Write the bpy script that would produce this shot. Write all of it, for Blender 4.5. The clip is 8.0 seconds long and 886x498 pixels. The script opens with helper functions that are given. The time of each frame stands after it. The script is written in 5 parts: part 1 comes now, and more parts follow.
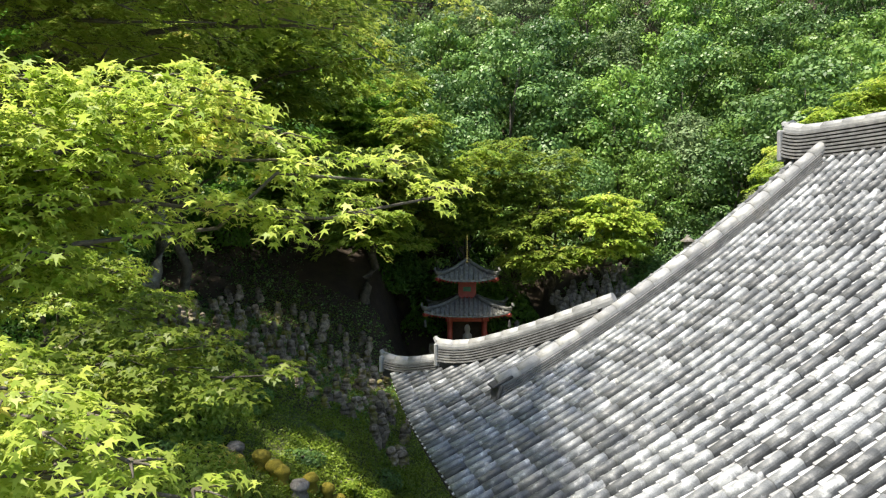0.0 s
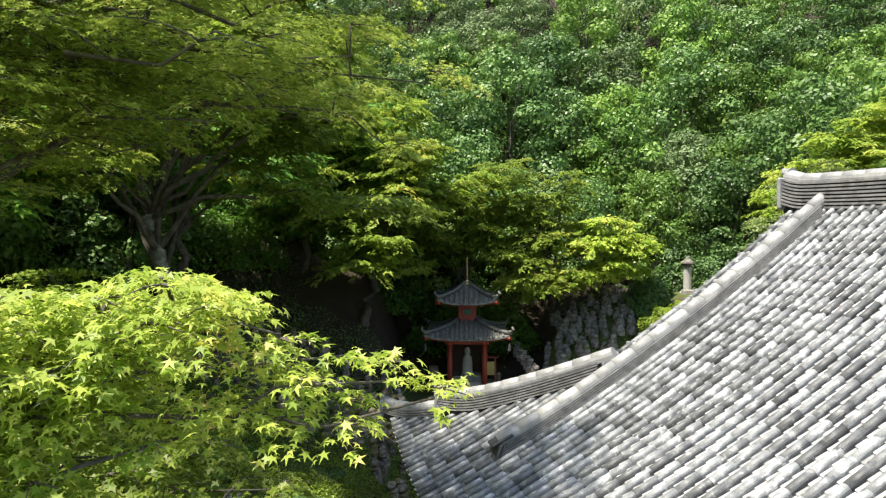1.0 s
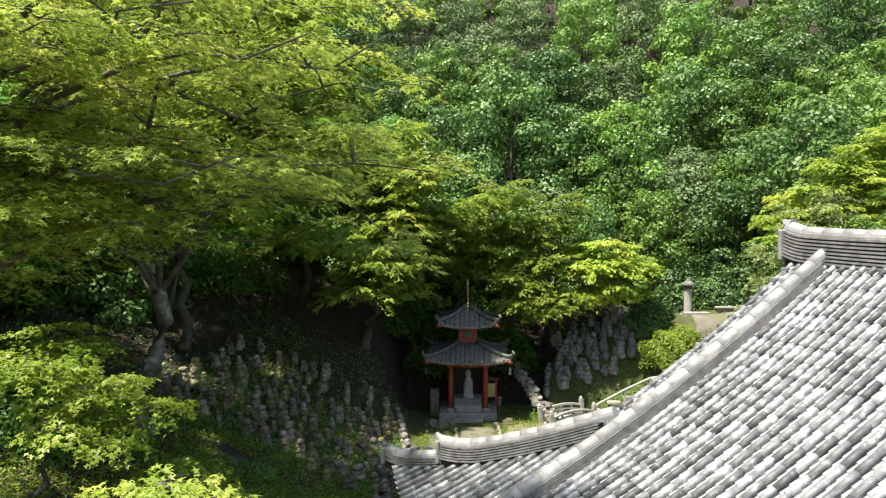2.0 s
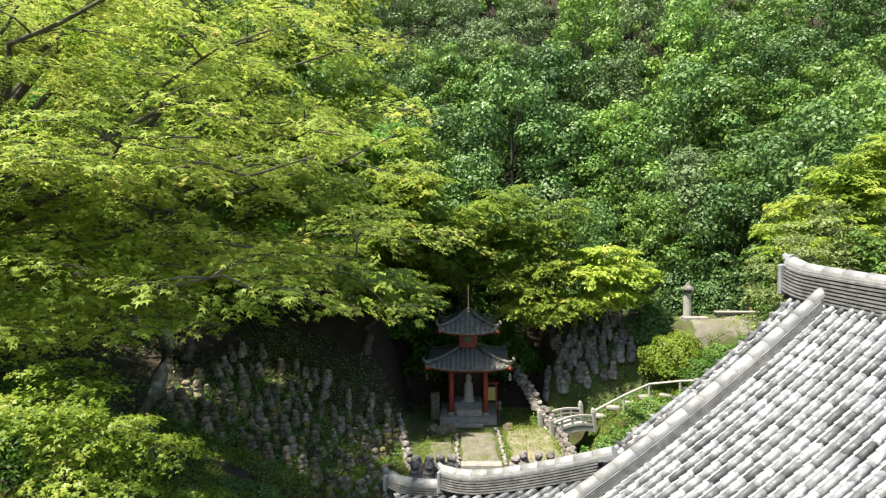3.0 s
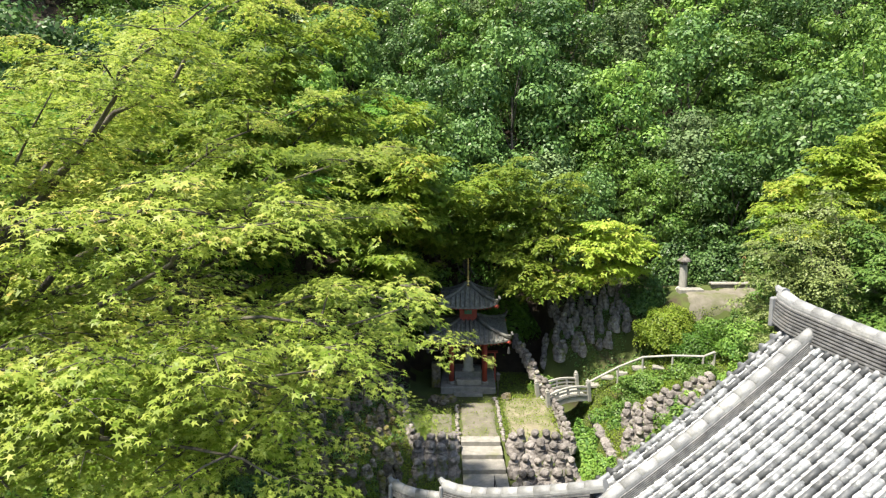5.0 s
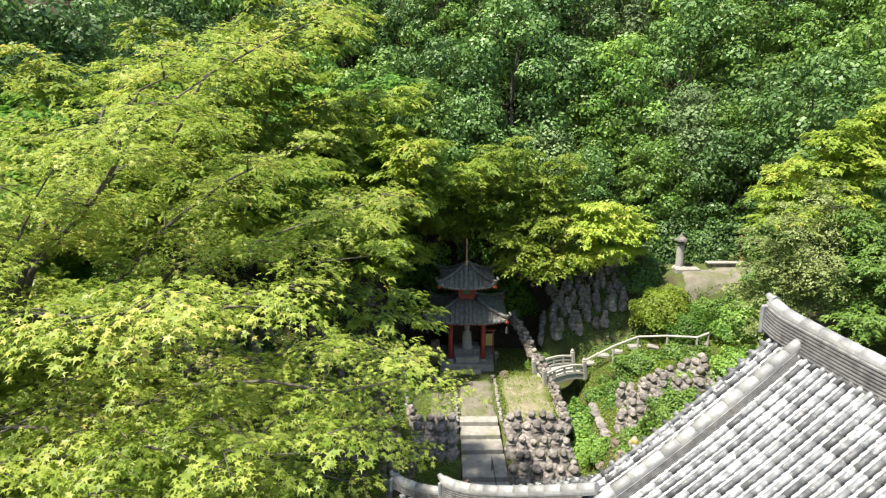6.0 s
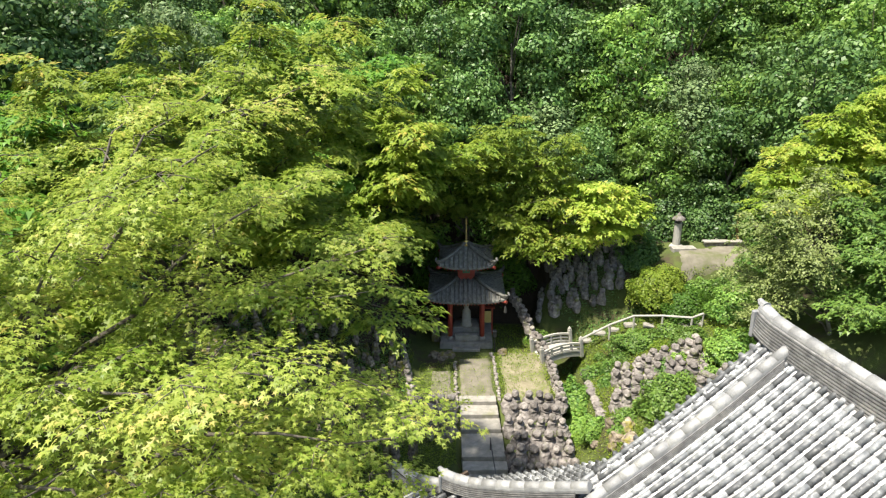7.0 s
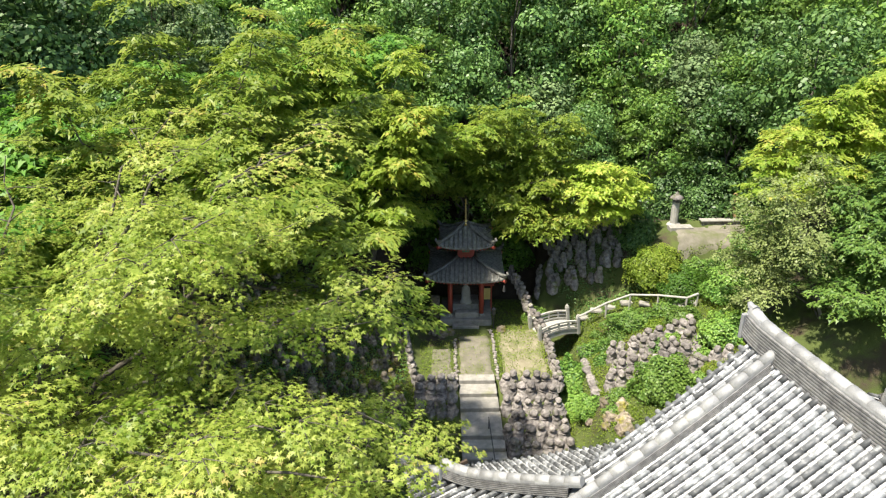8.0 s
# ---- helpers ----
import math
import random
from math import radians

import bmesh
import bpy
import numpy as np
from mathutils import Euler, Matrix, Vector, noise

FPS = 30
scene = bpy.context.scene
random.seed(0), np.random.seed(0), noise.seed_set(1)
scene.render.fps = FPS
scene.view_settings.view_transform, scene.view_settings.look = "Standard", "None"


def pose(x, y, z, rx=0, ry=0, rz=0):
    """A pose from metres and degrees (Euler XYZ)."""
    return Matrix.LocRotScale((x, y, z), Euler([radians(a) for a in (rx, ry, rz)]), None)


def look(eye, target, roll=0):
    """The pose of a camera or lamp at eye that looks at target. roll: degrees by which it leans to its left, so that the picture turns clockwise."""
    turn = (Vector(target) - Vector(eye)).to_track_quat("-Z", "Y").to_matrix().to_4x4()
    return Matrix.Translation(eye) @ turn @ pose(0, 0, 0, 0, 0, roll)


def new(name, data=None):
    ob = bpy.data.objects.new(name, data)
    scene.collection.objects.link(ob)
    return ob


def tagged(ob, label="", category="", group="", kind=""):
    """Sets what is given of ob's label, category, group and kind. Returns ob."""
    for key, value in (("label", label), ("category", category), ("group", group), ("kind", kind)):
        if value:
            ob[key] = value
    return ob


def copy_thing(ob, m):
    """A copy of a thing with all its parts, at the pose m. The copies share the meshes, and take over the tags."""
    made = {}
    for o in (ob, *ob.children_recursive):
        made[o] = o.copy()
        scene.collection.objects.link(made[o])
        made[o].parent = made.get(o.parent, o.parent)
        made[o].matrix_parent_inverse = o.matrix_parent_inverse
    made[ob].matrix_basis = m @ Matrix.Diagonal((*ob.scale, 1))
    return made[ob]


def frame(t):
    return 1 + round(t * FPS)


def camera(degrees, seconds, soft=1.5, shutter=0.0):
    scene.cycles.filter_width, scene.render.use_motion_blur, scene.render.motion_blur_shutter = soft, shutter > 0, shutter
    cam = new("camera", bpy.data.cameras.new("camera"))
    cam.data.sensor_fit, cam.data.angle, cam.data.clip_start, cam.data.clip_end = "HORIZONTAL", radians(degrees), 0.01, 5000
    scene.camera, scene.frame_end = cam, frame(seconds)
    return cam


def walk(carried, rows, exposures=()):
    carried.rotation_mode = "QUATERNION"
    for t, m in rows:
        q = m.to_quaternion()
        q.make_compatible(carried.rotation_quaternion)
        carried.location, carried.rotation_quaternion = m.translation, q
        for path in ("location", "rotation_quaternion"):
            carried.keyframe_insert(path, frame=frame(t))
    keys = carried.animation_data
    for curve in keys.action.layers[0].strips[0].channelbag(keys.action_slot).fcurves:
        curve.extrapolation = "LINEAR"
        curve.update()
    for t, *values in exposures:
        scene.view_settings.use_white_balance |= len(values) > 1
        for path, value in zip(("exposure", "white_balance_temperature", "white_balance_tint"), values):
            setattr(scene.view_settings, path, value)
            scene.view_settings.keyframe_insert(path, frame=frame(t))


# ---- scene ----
cam = camera(69.4, 8.0, soft=1.2)
METRES, EYE, TILT, LEAN, TURN = 9.6, 5.4, 0.0, 0.0, 0.0
ROWS = [
    (0.0, 0.0, 0.0, 0.0, 0.0, 0.0, -0.0),
    (0.5, 0.0006, -0.0001, 0.0501, 0.01, 0.0, 0.01),
    (1.0, 0.0003, -0.0004, 0.1045, 0.01, -0.0, 0.04),
    (1.5, -0.0011, -0.001, 0.1645, 0.02, -0.02, 0.05),
    (3.0, -0.0056, -0.0049, 0.3477, 0.0, -2.18, 0.09),
    (3.5, -0.0079, -0.0064, 0.4104, -0.01, -3.65, 0.13),
    (4.0, -0.0092, -0.0076, 0.4752, -0.03, -5.4, 0.17),
    (4.5, -0.0092, -0.008, 0.5405, -0.05, -7.32, 0.24),
    (6.0, -0.0038, -0.0061, 0.7361, -0.13, -13.47, 0.43),
    (6.5, -0.0024, -0.0047, 0.8013, -0.16, -15.53, 0.51),
    (7.0, -0.0023, -0.0024, 0.8661, -0.2, -17.59, 0.57),
    (7.5, -0.0006, -0.0009, 0.932, -0.2, -19.66, 0.63),
    (8.0, -0.0005, 0.0011, 0.9995, -0.24, -21.74, 0.68),
]
walk(cam, [(t, pose(0, 0, EYE, TILT, LEAN, TURN) @ pose(METRES * x, METRES * y, METRES * z, 90 + pitch, roll, yaw)) for t, x, y, z, yaw, pitch, roll in ROWS],
     exposures=[(0.0, 1.24, 7150, 9), (3.0, 1.29, 7150, 9), (8.0, 1.2, 7150, 9)])

# ---- world, sun ----
TO_SUN = Vector((-0.33, -0.22, 0.92)).normalized()
world = bpy.data.worlds.new("sky")
scene.world = world
world.use_nodes = True
wn = world.node_tree.nodes
sky = wn.new("ShaderNodeTexSky")
sky.sky_type = "NISHITA"
sky.sun_disc = False
sky.sun_elevation = math.asin(TO_SUN.z)
sky.sun_rotation = math.atan2(TO_SUN.x, TO_SUN.y)
wn["Background"].inputs["Strength"].default_value = 0.13
world.node_tree.links.new(sky.outputs[0], wn["Background"].inputs[0])
sun_data = bpy.data.lights.new("sun", "SUN")
sun_data.energy = 4.8
sun_data.angle = radians(2.0)
sun_data.color = (1.0, 0.96, 0.90)
sun = new("sun", sun_data)
sun.matrix_world = look(TO_SUN * 60, (0, 0, 0))

# ---- materials ----


def material(name, c1, c2, rough=0.8, scale=4.0, bump=0.25, fine=40.0, rnd=0.0, isl=0.0, stain=None, stain_scale=1.2, stain_at=0.55, stain_w=0.12, metallic=0.0, spec=0.4):
    """Two-tone noise at a coarse and a fine scale, a stain colour in patches, and a bump."""
    m = bpy.data.materials.new(name)
    m.use_nodes = True
    t = m.node_tree
    n, ln = t.nodes, t.links
    b = n["Principled BSDF"]
    co = n.new("ShaderNodeTexCoord")
    geo = n.new("ShaderNodeNewGeometry")
    na = n.new("ShaderNodeTexNoise")
    na.inputs["Scale"].default_value, na.inputs["Detail"].default_value = scale, 6
    nb = n.new("ShaderNodeTexNoise")
    nb.inputs["Scale"].default_value, nb.inputs["Detail"].default_value = fine, 4
    ln.new(geo.outputs["Position"], na.inputs["Vector"])
    ln.new(geo.outputs["Position"], nb.inputs["Vector"])
    add = n.new("ShaderNodeMath")
    add.operation = "MULTIPLY_ADD"
    ln.new(nb.outputs["Fac"], add.inputs[0])
    add.inputs[1].default_value = 0.5
    ln.new(na.outputs["Fac"], add.inputs[2])
    ramp = n.new("ShaderNodeMapRange")
    ramp.inputs["From Min"].default_value, ramp.inputs["From Max"].default_value = 0.5, 1.0
    ln.new(add.outputs[0], ramp.inputs["Value"])
    mix = n.new("ShaderNodeMix")
    mix.data_type = "RGBA"
    mix.inputs["A"].default_value, mix.inputs["B"].default_value = (*c1, 1), (*c2, 1)
    ln.new(ramp.outputs[0], mix.inputs["Factor"])
    out = mix.outputs["Result"]
    if stain:
        ns = n.new("ShaderNodeTexNoise")
        ns.inputs["Scale"].default_value, ns.inputs["Detail"].default_value, ns.inputs["Roughness"].default_value = stain_scale, 7, 0.65
        ln.new(geo.outputs["Position"], ns.inputs["Vector"])
        rs = n.new("ShaderNodeMapRange")
        rs.inputs["From Min"].default_value, rs.inputs["From Max"].default_value = stain_at, stain_at + stain_w
        ln.new(ns.outputs["Fac"], rs.inputs["Value"])
        ms = n.new("ShaderNodeMix")
        ms.data_type = "RGBA"
        ln.new(rs.outputs[0], ms.inputs["Factor"])
        ln.new(out, ms.inputs["A"])
        ms.inputs["B"].default_value = (*stain, 1)
        out = ms.outputs["Result"]
    for amount, src in ((rnd, "object"), (isl, "island")):
        if amount:
            if src == "object":
                oi = n.new("ShaderNodeObjectInfo")
                val = oi.outputs["Random"]
            else:
                val = geo.outputs["Random Per Island"]
            mr = n.new("ShaderNodeMapRange")
            mr.inputs["To Min"].default_value, mr.inputs["To Max"].default_value = 1 - amount, 1 + amount
            ln.new(val, mr.inputs["Value"])
            hs = n.new("ShaderNodeHueSaturation")
            ln.new(mr.outputs[0], hs.inputs["Value"])
            ln.new(out, hs.inputs["Color"])
            out = hs.outputs["Color"]
    ln.new(out, b.inputs["Base Color"])
    b.inputs["Roughness"].default_value = rough
    b.inputs["Metallic"].default_value = metallic
    b.inputs["Specular IOR Level"].default_value = spec
    if bump:
        bp = n.new("ShaderNodeBump")
        bp.inputs["Strength"].default_value, bp.inputs["Distance"].default_value = bump, 0.02
        ln.new(nb.outputs["Fac"], bp.inputs["Height"])
        ln.new(bp.outputs[0], b.inputs["Normal"])
    return m


def leaf_material(name, dark, light, tip=None, trans=0.45, patch=0.35, rough=0.45):
    """Leaves: a colour of its own for each leaf, drifting over the crown in patches, and light that shines through."""
    m = bpy.data.materials.new(name)
    m.use_nodes = True
    t = m.node_tree
    n, ln = t.nodes, t.links
    b = n["Principled BSDF"]
    geo = n.new("ShaderNodeNewGeometry")
    oi = n.new("ShaderNodeObjectInfo")
    na = n.new("ShaderNodeTexNoise")
    na.inputs["Scale"].default_value, na.inputs["Detail"].default_value = patch, 3
    ln.new(geo.outputs["Position"], na.inputs["Vector"])
    pr = n.new("ShaderNodeMapRange")
    pr.inputs["From Min"].default_value, pr.inputs["From Max"].default_value = 0.35, 0.65
    ln.new(na.outputs["Fac"], pr.inputs["Value"])
    av = n.new("ShaderNodeMath")
    av.operation = "MULTIPLY_ADD"
    ln.new(geo.outputs["Random Per Island"], av.inputs[0])
    av.inputs[1].default_value = 0.6
    h = n.new("ShaderNodeMath")
    h.operation = "MULTIPLY"
    ln.new(pr.outputs[0], h.inputs[0])
    h.inputs[1].default_value = 0.4
    ln.new(h.outputs[0], av.inputs[2])
    cr = n.new("ShaderNodeValToRGB")
    cr.color_ramp.elements[0].color, cr.color_ramp.elements[1].color = (*dark, 1), (*light, 1)
    cr.color_ramp.elements[0].position, cr.color_ramp.elements[1].position = 0.1, 0.8
    if tip:
        e = cr.color_ramp.elements.new(0.97)
        e.color = (*tip, 1)
    ln.new(av.outputs[0], cr.inputs[0])
    hs = n.new("ShaderNodeHueSaturation")
    mr = n.new("ShaderNodeMapRange")
    mr.inputs["To Min"].default_value, mr.inputs["To Max"].default_value = 0.72, 1.3
    ln.new(oi.outputs["Random"], mr.inputs["Value"])
    ln.new(mr.outputs[0], hs.inputs["Value"])
    ln.new(cr.outputs[0], hs.inputs["Color"])
    ln.new(hs.outputs[0], b.inputs["Base Color"])
    b.inputs["Roughness"].default_value = rough
    b.inputs["Specular IOR Level"].default_value = 0.35
    tr = n.new("ShaderNodeBsdfTranslucent")
    ln.new(hs.outputs[0], tr.inputs["Color"])
    mx = n.new("ShaderNodeMixShader")
    mx.inputs[0].default_value = trans
    ln.new(b.outputs[0], mx.inputs[1])
    ln.new(tr.outputs[0], mx.inputs[2])
    ln.new(mx.outputs[0], n["Material Output"].inputs["Surface"])
    return m


M_TILE = material("roof_tile", (0.085, 0.093, 0.10), (0.25, 0.26, 0.265), 0.5, 7.0, 0.25, 70, rnd=0.6, stain=(0.40, 0.41, 0.41), stain_scale=7.0, stain_at=0.56, stain_w=0.08)
M_TILES = material("roof_tiles", (0.085, 0.093, 0.10), (0.25, 0.26, 0.265), 0.5, 7.0, 0.25, 70, isl=0.6, stain=(0.40, 0.41, 0.41), stain_scale=7.0, stain_at=0.56, stain_w=0.08)
M_FLAT = material("flat_tile", (0.22, 0.225, 0.23), (0.40, 0.41, 0.41), 0.5, 4.0, 0.15, 60, isl=0.3)
M_NOSHI = material("ridge_tile", (0.09, 0.09, 0.092), (0.27, 0.27, 0.265), 0.55, 6.0, 0.2, 60, isl=0.2, stain=(0.3, 0.29, 0.27), stain_at=0.6)
M_CAP = material("ridge_cap_tile", (0.19, 0.195, 0.20), (0.31, 0.315, 0.31), 0.55, 5.0, 0.3, 60, isl=0.2, rnd=0.2, stain=(0.38, 0.38, 0.36), stain_at=0.55)
# near-black: shade between tiles and ridge courses is put into this colour
M_GAP_SHADE = material("shade_dark_roof_bed", (0.03, 0.03, 0.03), (0.06, 0.055, 0.05), 0.95)
M_PTILE = material("pagoda_tile", (0.065, 0.066, 0.06), (0.20, 0.20, 0.18), 0.5, 6.0, 0.15, 50, isl=0.25)
M_DARKTILE = material("dark_end_tile", (0.02, 0.022, 0.024), (0.06, 0.063, 0.066), 0.6, 8.0, 0.3, 50)
M_RED = material("red_paint", (0.27, 0.045, 0.03), (0.38, 0.07, 0.045), 0.55, 6.0, 0.1, 50, stain=(0.2, 0.06, 0.04), stain_at=0.62)
M_GOLD = material("gilt", (0.55, 0.38, 0.12), (0.7, 0.5, 0.18), 0.35, 20, 0.1, 80, metallic=0.9)
M_BRONZE = material("bronze", (0.2, 0.13, 0.06), (0.32, 0.22, 0.1), 0.5, 8, 0.2, 50)
M_GOLD_PAPER = material("yellow_sheet", (0.5, 0.38, 0.12), (0.62, 0.5, 0.2), 0.8)
M_GREEN = material("green_lattice", (0.05, 0.14, 0.08), (0.08, 0.2, 0.11), 0.6)
M_DARKWOOD = material("dark_wood", (0.05, 0.035, 0.025), (0.10, 0.07, 0.05), 0.75, 8)
M_PLASTER = material("plaster", (0.6, 0.57, 0.5), (0.72, 0.69, 0.62), 0.9, 3)
M_STONE = material("statue_stone", (0.085, 0.076, 0.07), (0.30, 0.275, 0.255), 0.9, 7.0, 0.6, 45, rnd=0.3, stain=(0.11, 0.13, 0.045), stain_scale=2.6, stain_at=0.56)
# mossier than the other stone; its darker base also paints in the slope's shade
M_STONE_MOSSY_SHADE = material("shade_toned_mossy_stone", (0.05, 0.04, 0.028), (0.32, 0.27, 0.21), 0.95, 7.0, 0.8, 45, rnd=0.5, stain=(0.15, 0.14, 0.025), stain_scale=2.0, stain_at=0.5)
M_STONE_MANY = material("shade_toned_mossy_stones", (0.05, 0.04, 0.028), (0.32, 0.27, 0.21), 0.95, 7.0, 0.8, 45, isl=0.5, stain=(0.15, 0.14, 0.025), stain_scale=2.0, stain_at=0.5)
M_STONE2 = material("pale_stone", (0.19, 0.185, 0.165), (0.33, 0.315, 0.28), 0.85, 5.0, 0.4, 50, rnd=0.12, stain=(0.2, 0.2, 0.13), stain_at=0.58)
M_WHITE = material("bridge_stone", (0.27, 0.265, 0.24), (0.40, 0.39, 0.35), 0.8, 5.0, 0.3, 50, stain=(0.3, 0.29, 0.22), stain_at=0.6)
M_MOSS = material("moss", (0.15, 0.13, 0.02), (0.36, 0.29, 0.035), 0.95, 8, 0.8, 60)
M_BARK = material("bark", (0.045, 0.038, 0.03), (0.14, 0.125, 0.10), 0.95, 6, 0.8, 40, stain=(0.17, 0.175, 0.14), stain_scale=3.0, stain_at=0.6)
M_BARK_PALE = material("lichened_bark", (0.07, 0.065, 0.05), (0.21, 0.20, 0.165), 0.95, 5, 0.9, 35, stain=(0.36, 0.37, 0.31), stain_scale=2.2, stain_at=0.54)
M_IRON = material("iron", (0.03, 0.03, 0.03), (0.05, 0.05, 0.05), 0.6)
M_GROUND = material("ground", (0.04, 0.056, 0.014), (0.08, 0.105, 0.024), 0.95, 0.9, 0.8, 30, stain=(0.055, 0.042, 0.026), stain_scale=0.6, stain_at=0.52)
# brown leaf litter, darkened so the shade under the trees is in its colour
M_LITTER_SHADE = material("shade_dark_litter", (0.022, 0.016, 0.011), (0.055, 0.04, 0.026), 0.95, 2.0, 0.9, 25, stain=(0.045, 0.055, 0.014), stain_scale=0.8, stain_at=0.6)
M_SAND = material("packed_sand", (0.17, 0.15, 0.10), (0.27, 0.245, 0.165), 0.95, 3, 0.3, 60, stain=(0.10, 0.125, 0.03), stain_scale=0.9, stain_at=0.45, stain_w=0.2)
M_PATH = material("paved_path", (0.12, 0.11, 0.085), (0.2, 0.185, 0.145), 0.9, 3, 0.3, 60, stain=(0.09, 0.105, 0.035), stain_at=0.47, stain_w=0.2)
M_LEAF_NEAR = leaf_material("maple_leaf_sunny", (0.155, 0.255, 0.026), (0.45, 0.52, 0.115), (0.60, 0.50, 0.17), 0.54, 0.8)
M_LEAF_YOUNG = leaf_material("maple_leaf_pale", (0.17, 0.275, 0.03), (0.49, 0.56, 0.125), (0.66, 0.53, 0.19), 0.58, 1.2)
M_LEAF_MID = leaf_material("maple_leaf", (0.125, 0.225, 0.022), (0.36, 0.45, 0.075), (0.56, 0.46, 0.11), 0.52, 0.5)
M_LEAF_DARK = leaf_material("maple_leaf_dark", (0.05, 0.15, 0.022), (0.15, 0.29, 0.04), None, 0.42, 0.4)
M_LEAF_YEL = leaf_material("maple_leaf_yellow", (0.18, 0.30, 0.035), (0.41, 0.49, 0.09), (0.54, 0.47, 0.13), 0.55, 0.6)
M_LEAF_FOR = leaf_material("forest_leaf", (0.036, 0.095, 0.026), (0.135, 0.24, 0.062), None, 0.25, 0.25)
M_LEAF_FOR2 = leaf_material("forest_leaf_fresh", (0.065, 0.165, 0.03), (0.21, 0.335, 0.066), None, 0.3, 0.25)
M_LEAF_BLUE = leaf_material("forest_leaf_greyish", (0.065, 0.125, 0.042), (0.19, 0.27, 0.105), None, 0.22, 0.25, 0.6)
M_LEAF_THIN = leaf_material("sparse_leaf", (0.12, 0.18, 0.045), (0.31, 0.37, 0.13), None, 0.4, 0.4)
M_GRASS = leaf_material("grass_blade", (0.10, 0.17, 0.016), (0.20, 0.27, 0.03), None, 0.35, 0.6)

# ---- mesh helpers ----


def mesh_from(name, verts, faces, mats, smooth=False):
    me = bpy.data.meshes.new(name)
    me.from_pydata([tuple(v) for v in verts], [], faces)
    me.update()
    for m in mats if isinstance(mats, (list, tuple)) else [mats]:
        me.materials.append(m)
    if smooth:
        me.polygons.foreach_set("use_smooth", [True] * len(me.polygons))
    return me


def part(name, bm, mat, parent=None, label="", smooth=False):
    me = bpy.data.meshes.new(name)
    bmesh.ops.recalc_face_normals(bm, faces=bm.faces)
    bm.to_mesh(me)
    bm.free()
    me.materials.append(mat)
    if smooth:
        me.polygons.foreach_set("use_smooth", [True] * len(me.polygons))
    ob = new(name, me)
    ob.parent = parent
    if label:
        tagged(ob, label)
    return ob


def mpart(name, me, parent=None, m=None, label=""):
    ob = new(name, me)
    ob.parent = parent
    if m is not None:
        ob.matrix_basis = m
    if label:
        tagged(ob, label)
    return ob


def box(bm, cx, cy, cz, sx, sy, sz, rot=None, bevel=0.0):
    m = Matrix.Translation((cx, cy, cz)) @ (rot or Matrix()) @ Matrix.Diagonal((sx, sy, sz, 1))
    r = bmesh.ops.create_cube(bm, size=1, matrix=m)
    if bevel:
        es = list({e for v in r["verts"] for e in v.link_edges})
        bmesh.ops.bevel(bm, geom=es, offset=bevel, segments=1, affect="EDGES")


def lathe(bm, profile, seg=12, m=None):
    """Turn (radius, height) pairs round the z axis."""
    m = m or Matrix()
    rings = []
    for r, z in profile:
        rings.append([bm.verts.new(m @ Vector((r * math.cos(2 * math.pi * i / seg), r * math.sin(2 * math.pi * i / seg), z))) for i in range(seg)])
    for a, b in zip(rings, rings[1:]):
        for i in range(seg):
            bm.faces.new((a[i], a[(i + 1) % seg], b[(i + 1) % seg], b[i]))
    bm.faces.new(rings[0][::-1])
    bm.faces.new(rings[-1])


def tube(bm, pts, radii, seg=7):
    """A round, tapering limb along points."""
    rings = []
    for i, p in enumerate(pts):
        d = (Vector(pts[min(i + 1, len(pts) - 1)]) - Vector(pts[max(i - 1, 0)])).normalized()
        a = d.orthogonal().normalized()
        if abs(d.z) < 0.95:
            a = d.cross(Vector((0, 0, 1))).normalized()
        b = d.cross(a)
        rings.append([bm.verts.new(Vector(p) + radii[i] * (math.cos(2 * math.pi * k / seg) * a + math.sin(2 * math.pi * k / seg) * b)) for k in range(seg)])
    for r, s in zip(rings, rings[1:]):
        for k in range(seg):
            bm.faces.new((r[k], r[(k + 1) % seg], s[(k + 1) % seg], s[k]))
    bm.faces.new(rings[0][::-1])
    bm.faces.new(rings[-1])


def empty(name, m=None):
    ob = new(name)
    ob.empty_display_size = 0.2
    if m is not None:
        ob.matrix_basis = m
    return ob


# ---- ground ----
def smooth(a, b, x):
    t = min(max((x - a) / (b - a), 0.0), 1.0)
    return t * t * (3 - 2 * t)


def bank_edge(y):
    """Where the right-hand bank of the brook begins."""
    return 6.1 + 0.10 * (y - 24) - 1.9 * smooth(27.8, 29.0, y)


